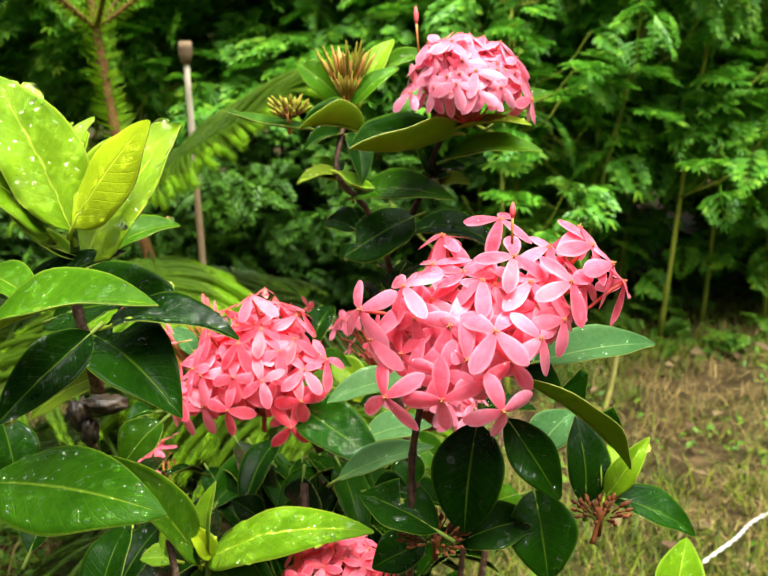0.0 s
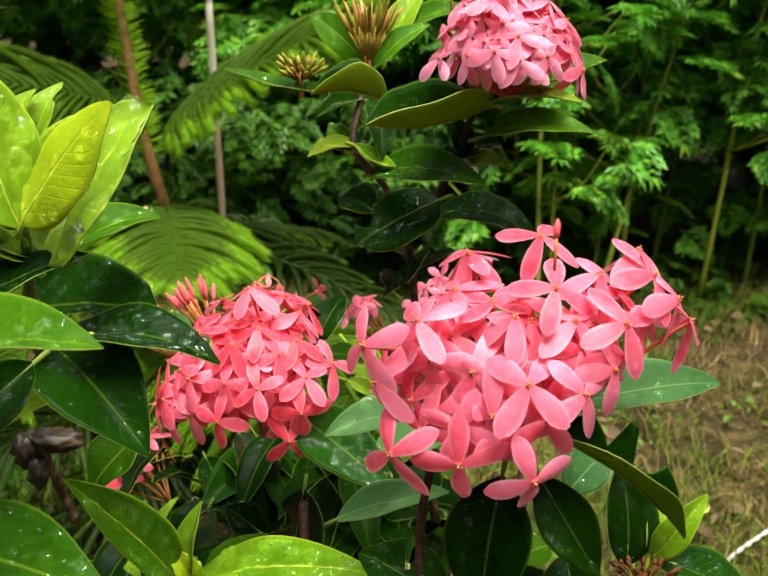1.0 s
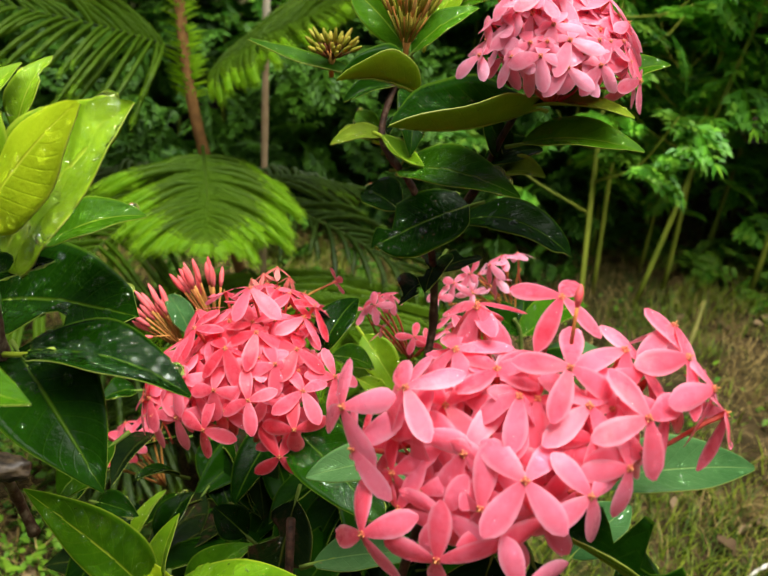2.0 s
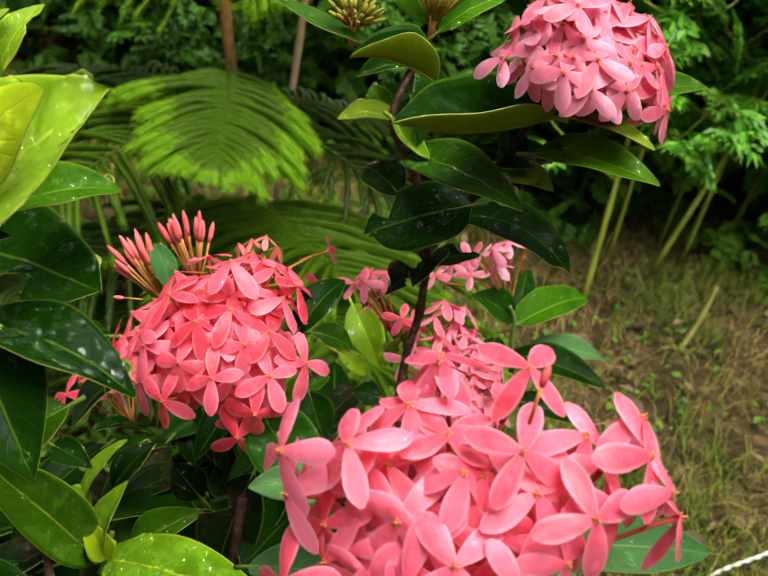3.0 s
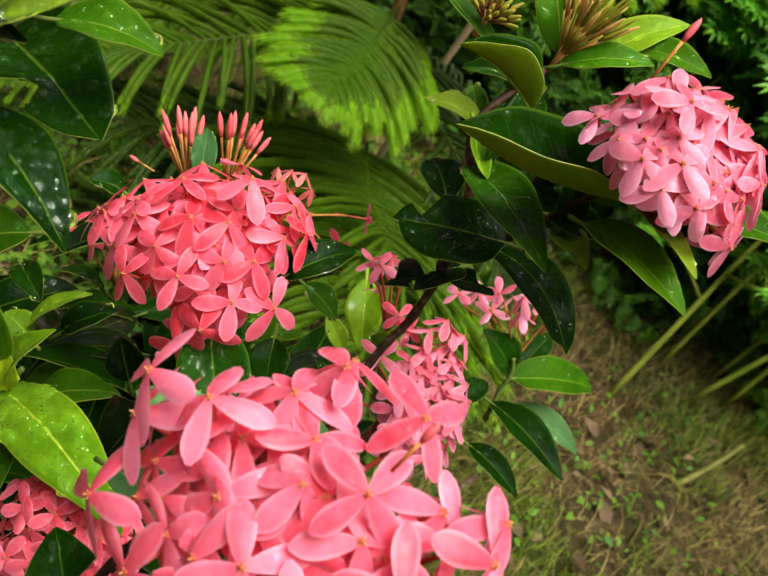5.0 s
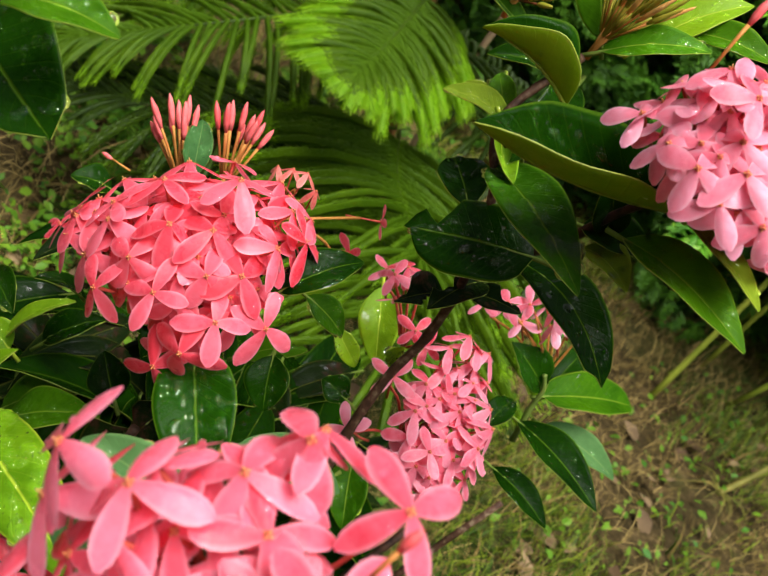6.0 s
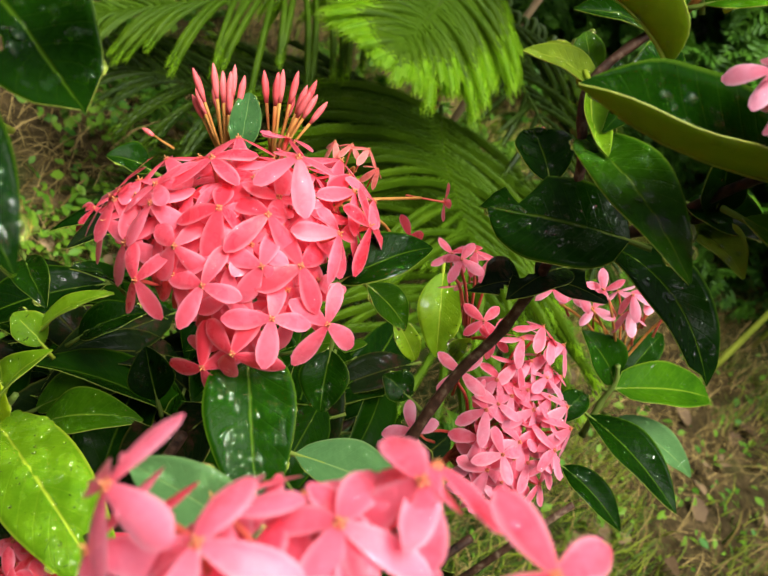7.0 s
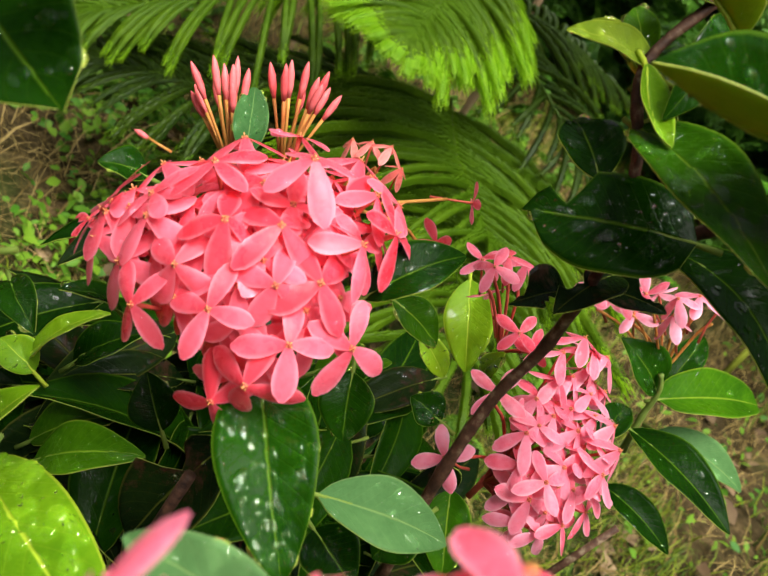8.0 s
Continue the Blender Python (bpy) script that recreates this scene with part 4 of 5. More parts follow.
        part("needles", mesh_of("needles", verts, faces, [NEEDLE_TIP], smooth=False), bough, kind="stuff")
    frond(tier(0.84, -20, 0.24, 0.6, 0.2), OLD_TWIGS, 14, 0.8)
    frond(tier(0.84, 190, 0.24, 0.6, 0.2), OLD_TWIGS, 15, 0.8)
    frond(tier(0.84, -110, 0.20, 0.6, 0.2), OLD_TWIGS, 16, 0.8)

araucaria()


def cane_stake():
    stake = thing("cane_stake", "slim bleached cane stake with a dark weathered top", "stake", (-0.288, 1.6, 0))
    pts = [Vector((-0.023 * v, 0.0, -0.02 + 0.668 * v)) for v in np.linspace(0, 1, 13)]
    v, f = tube_geometry(pts, [0.0050 + (0.0008 if i in (3, 7, 10) else 0) for i in range(13)], 9)
    part("cane", mesh_of("cane", v, f, [CANE, CANE_OLD], [1 if min(v[i].z for i in q) < 0.48 else 0 for q in f]), stake)
    top = [pts[-1] + Vector((0, 0, h)) for h in (-0.012, 0.0, 0.012, 0.022)]
    v, f = tube_geometry(top, [0.008, 0.0105, 0.0112, 0.0095], 9)
    part("cap", mesh_of("cap", v, f, [CANE_DIRT]), stake, label="dark weathered end")

cane_stake()


# ---- the ixora shrub ----
shrub = thing("ixora_shrub", "rain-wet ixora shrub with coral-pink flower heads and glossy leaves", "shrub", (0, 0, 0))

# flower heads
FRONT_STARS = [(-3.5, -27.5, 38.4, 290, 62, 83), (0.7, -44.9, 21.2, 260, 45, 60), (33.7, -29.6, 38.2, 296, 38, 13), (-36.6, -26.1, 35.3, 220, 51, 69), (4, -51.4, -10.9, 290, -1, 15), (-21, -48.3, -7.4, 256, -2, 9), (-44.2, -37.6, -10.2, 228, 6, 36), (-50.7, -25.4, 11.5, 218, 15, 64), (19.9, -41.8, 17.4, 300, 30, 27), (41.7, -0.8, 56, 3, 71, 49), (17.4, -24.4, 36.8, 292, 48, 33), (60.4, -10.2, 33.2, 14, 27, 81), (27.6, -6.7, 48.2, 295, 68, 4), (7.2, 3.8, 58.5, 275, 66, 62), (-23.3, -5, 39.8, 235, 62, 55), (-18.5, 5.3, 50.6, 235, 64, 5)]
FRONT = [(30.8, -31.9, 22.4, 80), (-18.5, 13.5, 48.5, 28), (10.1, -22.7, 47.5, 69), (-10.5, -42.8, 8.5, 5), (-31.7, -27.9, 21.7, 15), (-17.2, -33.1, 20, 70), (45.9, -8.9, 49.6, 68), (54.5, -12.4, 42, 76), (-55.1, -23.4, 24.4, 45)]
FRONT_INNER = [(39.3, -31.2, 28.8, -1), (-23.2, -42.4, 1.3, 76), (-1.3, -46.4, 0.8, 22), (-38.9, -36.1, -3.5, 75), (14.4, -36.7, 22.9, 75), (8.1, -31, 29.2, -1), (-11.6, -30.5, 26.4, 1), (-22.7, -34.9, 13.3, -1), (1.5, -16, 48.4, -1), (-11.4, -11.7, 42.9, -1), (23.1, -28.7, 30.7, -1), (-32.4, -35.9, 4.2, -1), (-13.3, -45.5, -1.2, -1), (28.1, -23.7, 39.7, -1), (-27.5, -21.9, 31.4, -1), (47.6, -18.6, 38.6, -1), (-45, -24.7, 20.7, -1), (-8.5, -39.9, 19.8, -1), (9.7, -45.9, 7.3, -1), (-42.7, -29.9, 6.4, -1), (-44, -10, 28, -1), (-36, 5, 32, -1), (-50, 2, 14, -1), (-56, -14, 6, -1)]
head_set(shrub, (0.045, 0.434, 0.556), FRONT_STARS + FRONT, "large domed head of coral-pink florets with rain drops", 1, 1.18, FLORETS, FRONT_INNER, beads=60, lean=0.25, shells=((0.8, 0.9),), reach=0.024)
LOWER_STARS = [(-9.2, -39.8, 46.1, 258, 63, 51), (-3, -18.2, 70.4, 214, 68, 22), (6.3, -52.7, 26.9, 267, 41, 22), (-14, -57.7, 10.1, 251, 15, 87), (29.1, -51.1, 13.6, 275, 8, 6), (22.3, -48.9, -4.3, 283, 1, 47), (42.9, -20.8, 29.2, 335, 47, 65), (30.5, -41.5, 29.7, 296, 55, 20), (23.6, -11.4, 55.1, 20, 67, 36), (-30.8, -46, 7.9, 242, 10, 19), (-12.5, -19.2, 51.2, 244, 63, 22), (8.6, -9.3, 49.8, 0, 114, 85), (-47, -38.5, 12, 212, 38, 45), (-44, -43, 5, 228, 6, 20), (-53, -32, 6, 200, 12, 60), (-50, -24, 15, 185, 40, 10), (-42, -35, 18, 225, 55, 70)]
LOWER = [(-4, 26, 55, 35), (-25, 18, 50, 10), (16, 30, 50, 70), (15.8, -39.8, 41.5, 4), (23.8, -28.1, 45.1, 44), (24.6, 14.4, 50.4, 28), (3.7, -30.2, 52.2, 89), (-11.1, -51, 28.8, 6), (-32.1, -41.2, 26.1, 24), (-52.2, -29.5, 8.8, 40), (-29.9, -21.4, 45.6, 38), (-34.5, -0.6, 46, 40), (-49.7, -13.9, 24, 37), (-38, -33.9, 27.9, 10), (10.4, 17.4, 54.3, 6)]
LOWER_INNER = [(-18.3, 0.7, 56.2, 76), (-5.9, 15.1, 56.3, 4), (-47.9, -5.9, 33.6, 39), (-20.2, -41.6, 37.9, 38), (6.2, -2.4, 57.4, 21), (-1.8, -18.5, 57.8, 42), (7.2, -46.9, 36.6, 39), (-7.1, -55.9, 19.4, 71), (15, -50, 28.2, -1), (28.9, -33.4, 38.8, -1), (33.2, -20.4, 43.6, 78), (-25.4, -47.8, 21.9, -1), (3, 29.5, 59.9, 22), (7, -38.4, 45.8, -1)]
head_set(shrub, (-0.079, 0.611, 0.466), LOWER_STARS + LOWER, "domed head of coral-pink florets beaded with rain", 2, 1.17, CORAL, LOWER_INNER, beads=70, fork=-0.016)
UPPER_STARS = [(-36.4, -12, 8.1, 224, 34, 51), (-10, -38.9, 14.9, 259, 29, 10), (-20, -20.4, 23, 262, 31, 40), (38.5, -7.6, 3.9, 325, 8, 6), (3.9, -11.3, 28.2, 289, 56, 5), (-25.3, -8.3, 37.2, 215, 58, 86), (15.1, -23.6, 22.3, 313, 37, 6), (11.5, -0.4, 32.2, 305, 55, 67), (-12.1, -22, 38.7, 270, 58, 33)]
UPPER = [(2, 18, 40, 30), (18, 17, 35, 60), (-13, 17, 38, 10), (31, 12, 26, 75), (10, 30, 30, 45), (27, 26, 22, 20), (4, 42, 31, 50), (21, 40, 26, 15), (-12, 36, 33, 65), (34, 32, 16, 40), (27.3, -9.1, 20.9, 86), (0.1, -1.8, 42, 60), (24.5, 1.3, 30.7, 81), (-33.8, -2.2, 21.8, 49), (-21.9, -29.8, 11.8, 71), (-14.5, 2.5, 39.3, 14), (-4.3, 3, 41.7, 34), (9.4, 3, 40.8, 67), (1.8, -32.3, 22.1, 73), (29.3, -0.3, 28.5, 76), (-6, -28.9, 27.4, 87), (17.1, -29, 12.3, 54), (2.4, -37, 10.9, -1), (19.1, 2, 37.4, -1), (-24.5, 0.9, 34.1, -1)]
head_set(shrub, (0.052, 0.627, 0.650), UPPER_STARS + UPPER, "rounded head of pale-pink florets above folded leaves", 3, 1.1, PALE, gap=0.008, shells=((0.95, 1.0), (0.85, 0.8)), fork=-0.012, foot=(-0.008, 0.015, 0.002))
BEHIND_STARS = [(15.9, -31.7, 49.6, 285, 56, 45), (34.5, -23.6, 32.8, 351, 49, 84), (-3.7, -27.7, 57.8, 252, 71, 66), (3.5, -0.5, 64.1, 319, 73, 43), (19.8, -8.5, 57.2, 331, 70, 30)]
BEHIND = [(39, -9.8, 36.6, 26), (19.2, -36.3, 27.4, 26), (-12.7, 21.2, 82.6, 2), (11.2, 33.3, 62, 12), (-1.1, 25, 70.1, 80), (-8.8, 3.1, 68.5, 30), (22.6, 9.3, 67, 83), (30.2, -1.8, 66.6, 14), (32, -9.9, 56.9, 10), (0.2, -9.1, 60.9, 45), (-10.2, -12.2, 63.3, 32), (0.7, 30.7, 77.6, 79), (12, -5.3, 61.5, 13), (3.3, -31.8, 46.3, 23), (16.2, -33.6, 38.3, -1), (27.4, -17.4, 46, 76), (13.7, 7.3, 65, -1), (-15.3, 11.1, 75.3, -1), (29.8, -30.8, 26.6, -1)]
head_set(shrub, (0.0311, 0.7142, 0.3924), BEHIND_STARS + BEHIND, "crowded side-facing head of pink florets behind a twig", 4, 1.05, PALE, gap=0.0085, shells=((0.97, 0.95), (0.9, 0.8)), reach=0.026)
small_head(shrub, (0.0304, 0.7077, 0.4159), [(0.010, 0.660, 0.432), (0.007, 0.687, 0.455)], "pair of pink florets that reach past the twig", 1.05, 12, PALE)
small_head(shrub, (0.0651, 0.8466, 0.4282), [(0.0066, 0.8104, 0.454), (0.0164, 0.809, 0.467), (0.0268, 0.8106, 0.4752), (0.0402, 0.8223, 0.4795), (0.0482, 0.8378, 0.4818), (0.0604, 0.8567, 0.479), (0.03, 0.8228, 0.4565), (0.0455, 0.8324, 0.466), (0.0336, 0.8607, 0.4566)], "small loose head of pink florets over a leafy shoot", 0.95, 5, PALE, BUD_STALK)
small_head(shrub, (-0.005, 0.7396, 0.4354), [(-0.0377, 0.7241, 0.475), (-0.0292, 0.7215, 0.4865), (-0.0224, 0.7329, 0.4834), (-0.0299, 0.7083, 0.4856), (-0.0039, 0.7213, 0.462), (0.0058, 0.7297, 0.4537), (-0.0272, 0.7464, 0.4512)], "sparse head of pink florets on red tubes", 0.8, 6, FLORETS)
small_head(shrub, (-0.1632, 0.7138, 0.3268), [(-0.2058, 0.6976, 0.3481), (-0.1936, 0.6939, 0.3649), (-0.1807, 0.696, 0.3687), (-0.1927, 0.7174, 0.3707), (-0.207, 0.7221, 0.3569), (-0.1796, 0.7202, 0.3762), (-0.1761, 0.7318, 0.3781)], "small side-facing head of pink florets", 1.1, 7, CORAL, BUD_STALK)
small_head(shrub, (-0.0838, 0.6529, 0.4916), [(-0.0809, 0.6522, 0.5251), (-0.0898, 0.6579, 0.5179), (-0.0956, 0.6546, 0.5148), (-0.0752, 0.6599, 0.5168)], "withering head of faded florets on pale tubes", 0.62, 8, FADED, BUD_STALK)
small_head(shrub, (-0.0838, 0.6529, 0.4916), [(-0.0579, 0.7302, 0.489), (-0.0562, 0.7081, 0.4747)], "stray pink florets on long pale tubes", 0.75, 15, CORAL, BUD_STALK)
head(shrub, (-0.0264, 0.5065, 0.385), (0, -0.3624, 0.932), (0.035, 0.035, 0.033), 60, 95, 0.0115, "low head of pink florets under a lime leaf", 9, 0.9, CORAL)
small_head(shrub, (0.0554, 0.6494, 0.6509), [(0.0888, 0.6286, 0.6504)], "single drooping pink floret on a long red tube", 0.95, 14, FLORETS)
# buds
bud_head(shrub, (-0.0258, 0.7002, 0.6471), (0, -0.0491, 0.976), BUDS_GREEN, 40, 32, 0.006, "upright head of yellow-green buds with orange tips", 1, 0.25)
bud_head(shrub, (-0.0659, 0.6971, 0.6356), (0, -0.263, 0.9504), BUDS_BROWN, 30, 55, 0.005, "small tight head of brownish buds", 2, 0.25)
bud_head(shrub, (0.0243, 0.4188, 0.4665), (0, -0.1405, 1.021), BUDS_RED, 44, 80, 0.009, "russet spent calyces where florets have dropped", 3, 0.25)
bud_head(shrub, (0.1064, 0.4445, 0.4656), (0, -0.0439, 0.9953), BUDS_RED, 30, 80, 0.008, "russet spent calyces on a twig", 4, 0.25)
bud_head(shrub, (-0.1365, 0.6607, 0.464), (-0.7261, 0.1929, 0.6449), BUDS_PINK, 13, 22, 0.006, "head of slender pink buds on orange stalks", 5, 0.18)
bud_head(shrub, (-0.1206, 0.6715, 0.4752), (-0.4558, 0.3537, 0.8013), BUDS_PINK, 14, 26, 0.007, "head of slender pink buds on orange stalks", 6, 0.18)
single_bud(shrub, (0.0554, 0.4202, 0.6067), (0.0542, 0.4247, 0.6235))
single_bud(shrub, (0.0213, 0.6264, 0.6807), (0.0177, 0.6336, 0.7077))
single_bud(shrub, (-0.1167, 0.5753, 0.5131), (-0.1291, 0.5717, 0.5114))
# twigs
branch(shrub, [(0.0267, 0.6543, 0.3585), (0.0129, 0.6539, 0.4319), (0.0075, 0.6613, 0.4703), (0.008, 0.6653, 0.5022), (0.0017, 0.6588, 0.5475), (-0.012, 0.6596, 0.5787), (-0.0318, 0.6715, 0.6009), (-0.0268, 0.6971, 0.6356)], 0.0027, 0.0017, TWIG, 'dark knotty twig')
branch(shrub, [(0.0006, 0.6607, 0.5506), (0.0201, 0.6607, 0.5769), (0.0323, 0.65, 0.6146), (0.0441, 0.6419, 0.6422)], 0.0024, 0.0016, TWIG, '')
branch(shrub, [(0.0127, 0.4178, 0.4821), (0.0131, 0.4243, 0.5062), (0.0172, 0.4307, 0.5302)], 0.0019, 0.0015, TWIG, 'reddish brown flower stem')
branch(shrub, [(0.0141, 0.4944, 0.3815), (0.0136, 0.4581, 0.439), (0.0131, 0.4178, 0.4821)], 0.0024, 0.0019, TWIG, '')
branch(shrub, [(-0.0411, 0.5948, 0.4326), (-0.0573, 0.5781, 0.4661), (-0.0721, 0.5754, 0.5013)], 0.0026, 0.0018, TWIG, '')
branch(shrub, [(-0.1421, 0.475, 0.4639), (-0.1469, 0.471, 0.4835), (-0.1477, 0.4587, 0.5094)], 0.0024, 0.0018, TWIG, 'brown twig that ends in a dried fruit')
branch(shrub, [(-0.1529, 0.4726, 0.5704), (-0.1471, 0.4617, 0.5879), (-0.1435, 0.4515, 0.6078)], 0.0026, 0.002, TWIG_GREEN, '')
branch(shrub, [(-0.1495, 0.4882, 0.513), (-0.1481, 0.4676, 0.5517), (-0.1529, 0.4726, 0.5704)], 0.0032, 0.0026, TWIG, '')
branch(shrub, [(-0.1063, 0.5393, 0.3559), (-0.106, 0.5366, 0.3844), (-0.1037, 0.5367, 0.404)], 0.0024, 0.0014, TWIG_GREEN, '')
branch(shrub, [(0.0797, 0.831, 0.3845), (0.0731, 0.8338, 0.4078), (0.0695, 0.8338, 0.4263), (0.0636, 0.8329, 0.4355)], 0.002, 0.0014, TWIG_GREEN, '')
branch(shrub, [(0.1027, 0.4407, 0.4516), (0.1064, 0.4445, 0.4656)], 0.0014, 0.001, BUD_RED, '')
# leaves of the young shoot
leaf(shrub, (-0.1424, 0.4468, 0.6095), (-0.1016, 0.4341, 0.6586), 0.033, (-0.10, -0.74, 0.67), "yellow", arch=0.05, fold=-6, cup=-16)
leaf(shrub, (-0.1407, 0.4623, 0.5902), (-0.0927, 0.4589, 0.6545), 0.057, (-0.30, -0.72, 0.63), "lime", drop_size=0.0030, arch=0.06, fold=16, cup=10, drops=80)
leaf(shrub, (-0.1447, 0.4512, 0.6067), (-0.173, 0.4496, 0.6777), 0.042, (0.30, -0.65, 0.70), "lime", drop_size=0.0024, arch=0.05, fold=10, cup=10, drops=60)
leaf(shrub, (-0.156, 0.4512, 0.6067), (-0.1807, 0.4289, 0.6394), 0.028, (0.30, -0.65, 0.70), "lime", arch=0.12, fold=12)
leaf(shrub, (-0.1623, 0.5174, 0.6218), (-0.1544, 0.5356, 0.651), 0.016, (-0.30, -0.80, 0.53), "lime", bites=((0.75, 1, 0.12),))
leaf(shrub, (-0.1782, 0.4937, 0.6105), (-0.1623, 0.5247, 0.649), 0.020, (-0.30, -0.80, 0.53), "lime")
leaf(shrub, (-0.1428, 0.497, 0.5845), (-0.1067, 0.5108, 0.5971), 0.022, (0.00, -0.44, 0.90), "mid", arch=0.12)
leaf(shrub, (-0.1443, 0.4575, 0.5913), (-0.1692, 0.4432, 0.6152), 0.016, (0.20, -0.46, 0.87), "lime", arch=-0.1, fold=25)
leaf(shrub, (-0.1462, 0.4672, 0.589), (-0.1594, 0.4495, 0.6002), 0.014, (0.00, -0.62, 0.79), "olive")
leaf(shrub, (-0.1784, 0.4266, 0.592), (-0.1435, 0.4029, 0.5809), 0.021, (0.00, -0.37, 0.93), "mid", drops=20)
leaf(shrub, (-0.1752, 0.4407, 0.5674), (-0.1217, 0.4585, 0.5953), 0.022, (-0.10, -0.43, 0.89), "dark", arch=0.08, drops=40)
leaf(shrub, (-0.1571, 0.3669, 0.5817), (-0.0853, 0.3606, 0.5969), 0.036, (0.05, -0.26, 0.96), "mid", arch=0.1, fold=20, cup=12, under='lime', drops=70)
leaf(shrub, (-0.133, 0.454, 0.559), (-0.0685, 0.4478, 0.5551), 0.029, (0.05, -0.27, 0.96), "dark", arch=0.14, fold=18, cup=10, under='lime', drops=80, drop_size=0.0015)
leaf(shrub, (-0.1462, 0.4768, 0.5475), (-0.0933, 0.4289, 0.5232), 0.045, (0.25, -0.71, 0.66), "dark", arch=0.15, bites=((0.2, -1, 0.08),), drops=25)
leaf(shrub, (-0.1238, 0.4008, 0.5729), (-0.1524, 0.3627, 0.5468), 0.026, (0.45, -0.54, 0.71), "dark", arch=0.05, fold=22, drops=25)
leaf(shrub, (-0.1683, 0.3844, 0.512), (-0.0845, 0.3492, 0.5158), 0.041, (0.05, -0.59, 0.80), "deep", arch=0.08, fold=8, cup=-25, drops=60)
leaf(shrub, (-0.1585, 0.3928, 0.5045), (-0.1709, 0.4109, 0.5334), 0.024, (0.60, -0.64, 0.48), "dark")
leaf(shrub, (-0.1103, 0.5334, 0.3865), (-0.1473, 0.4783, 0.4821), 0.033, (0.31, -0.57, 0.76), "fresh", arch=0.05, drops=45, drop_size=0.0018)
leaf(shrub, (-0.1043, 0.5336, 0.3927), (-0.0988, 0.5356, 0.4387), 0.017, (-0.50, -0.76, 0.41), "lime", fold=22)
leaf(shrub, (-0.1031, 0.5329, 0.3899), (-0.1157, 0.5291, 0.4145), 0.015, (0.30, -0.73, 0.61), "yellow", fold=20)
leaf(shrub, (-0.1069, 0.5366, 0.3844), (-0.0059, 0.4919, 0.4302), 0.036, (-0.05, -0.48, 0.88), "fresh", drop_size=0.0017, arch=0.13, fold=8, cup=-15, drops=90)
leaf(shrub, (-0.1001, 0.5358, 0.3815), (-0.0579, 0.4821, 0.3741), 0.031, (0.00, -0.62, 0.79), "mid")
leaf(shrub, (-0.1293, 0.3961, 0.4398), (-0.1219, 0.4347, 0.4676), 0.025, (-0.30, -0.73, 0.61), "dark", drops=10)
leaf(shrub, (-0.1639, 0.4126, 0.4624), (-0.1585, 0.4561, 0.4703), 0.024, (0.00, -0.62, 0.79), "dark")
leaf(shrub, (-0.1473, 0.5192, 0.5127), (-0.1995, 0.5215, 0.4826), 0.033, (0.00, -0.50, 0.87), "olive")
leaf(shrub, (-0.1251, 0.5215, 0.4826), (-0.1446, 0.5052, 0.4604), 0.027, (0.00, -0.50, 0.87), "mid")
leaf(shrub, (-0.185, 0.530, 0.540), (-0.1075, 0.503, 0.556), 0.052, (-0.03, -0.59, 0.81), "dark", blunt=0.42, arch=0.08, bites=((0.62, 1, 0.09),), drops=90)
# leaves round the front head
leaf(shrub, (0.0715, 0.4496, 0.5427), (0.1347, 0.4709, 0.5448), 0.025, (0.05, -0.44, 0.90), "blue", arch=0.06)
leaf(shrub, (0.0542, 0.4058, 0.5531), (0.1151, 0.4273, 0.4981), 0.037, (0.61, -0.20, 0.77), "dark", arch=0.06, fold=38, cup=14, under='olive', bites=((0.55, -1, 0.1), (0.3, -1, 0.06)), drops=10)
leaf(shrub, (0.0562, 0.424, 0.5245), (0.0795, 0.4099, 0.4911), 0.022, (-0.20, -0.76, 0.62), "dark", arch=0.1, fold=10)
leaf(shrub, (0.0432, 0.4284, 0.5215), (0.0371, 0.4149, 0.4712), 0.037, (-0.20, -0.85, 0.49), "dark", arch=0.1)
leaf(shrub, (0.0113, 0.4714, 0.5273), (-0.0285, 0.4681, 0.515), 0.018, (0.10, -0.50, 0.86), "blue", arch=0.08)
leaf(shrub, (-0.0241, 0.4764, 0.469), (0.0249, 0.4623, 0.4936), 0.019, (0.00, -0.44, 0.90), "blue", arch=0.06)
leaf(shrub, (0.0249, 0.4107, 0.4747), (-0.0113, 0.4287, 0.4841), 0.028, (0.10, -0.61, 0.78), "dark", bites=((0.5, 1, 0.08),), drops=20)
leaf(shrub, (0.0338, 0.4227, 0.4617), (0.0735, 0.4348, 0.4681), 0.026, (-0.10, -0.66, 0.75), "dark", drops=15)
leaf(shrub, (0.111, 0.4561, 0.4703), (0.1565, 0.4507, 0.4503), 0.023, (0.10, -0.50, 0.86), "dark", arch=0.1, drops=40)
leaf(shrub, (0.1122, 0.4558, 0.4691), (0.1307, 0.4543, 0.5021), 0.015, (-0.20, -0.82, 0.53), "lime", fold=22)
leaf(shrub, (0.111, 0.4561, 0.4703), (0.1157, 0.472, 0.4911), 0.013, (0.29, -0.80, 0.52), "lime")
leaf(shrub, (0.1011, 0.4548, 0.4655), (0.0981, 0.4756, 0.5045), 0.026, (0.20, -0.76, 0.62), "dark", drops=25)
leaf(shrub, (0.0723, 0.4385, 0.4818), (0.0777, 0.4179, 0.4438), 0.035, (-0.10, -0.70, 0.71), "dark", bites=((0.4, 1, 0.1),), drops=25)
leaf(shrub, (0.1315, 0.4044, 0.4318), (0.143, 0.4235, 0.4644), 0.025, (-0.10, -0.77, 0.63), "fresh", fold=18, drops=8)
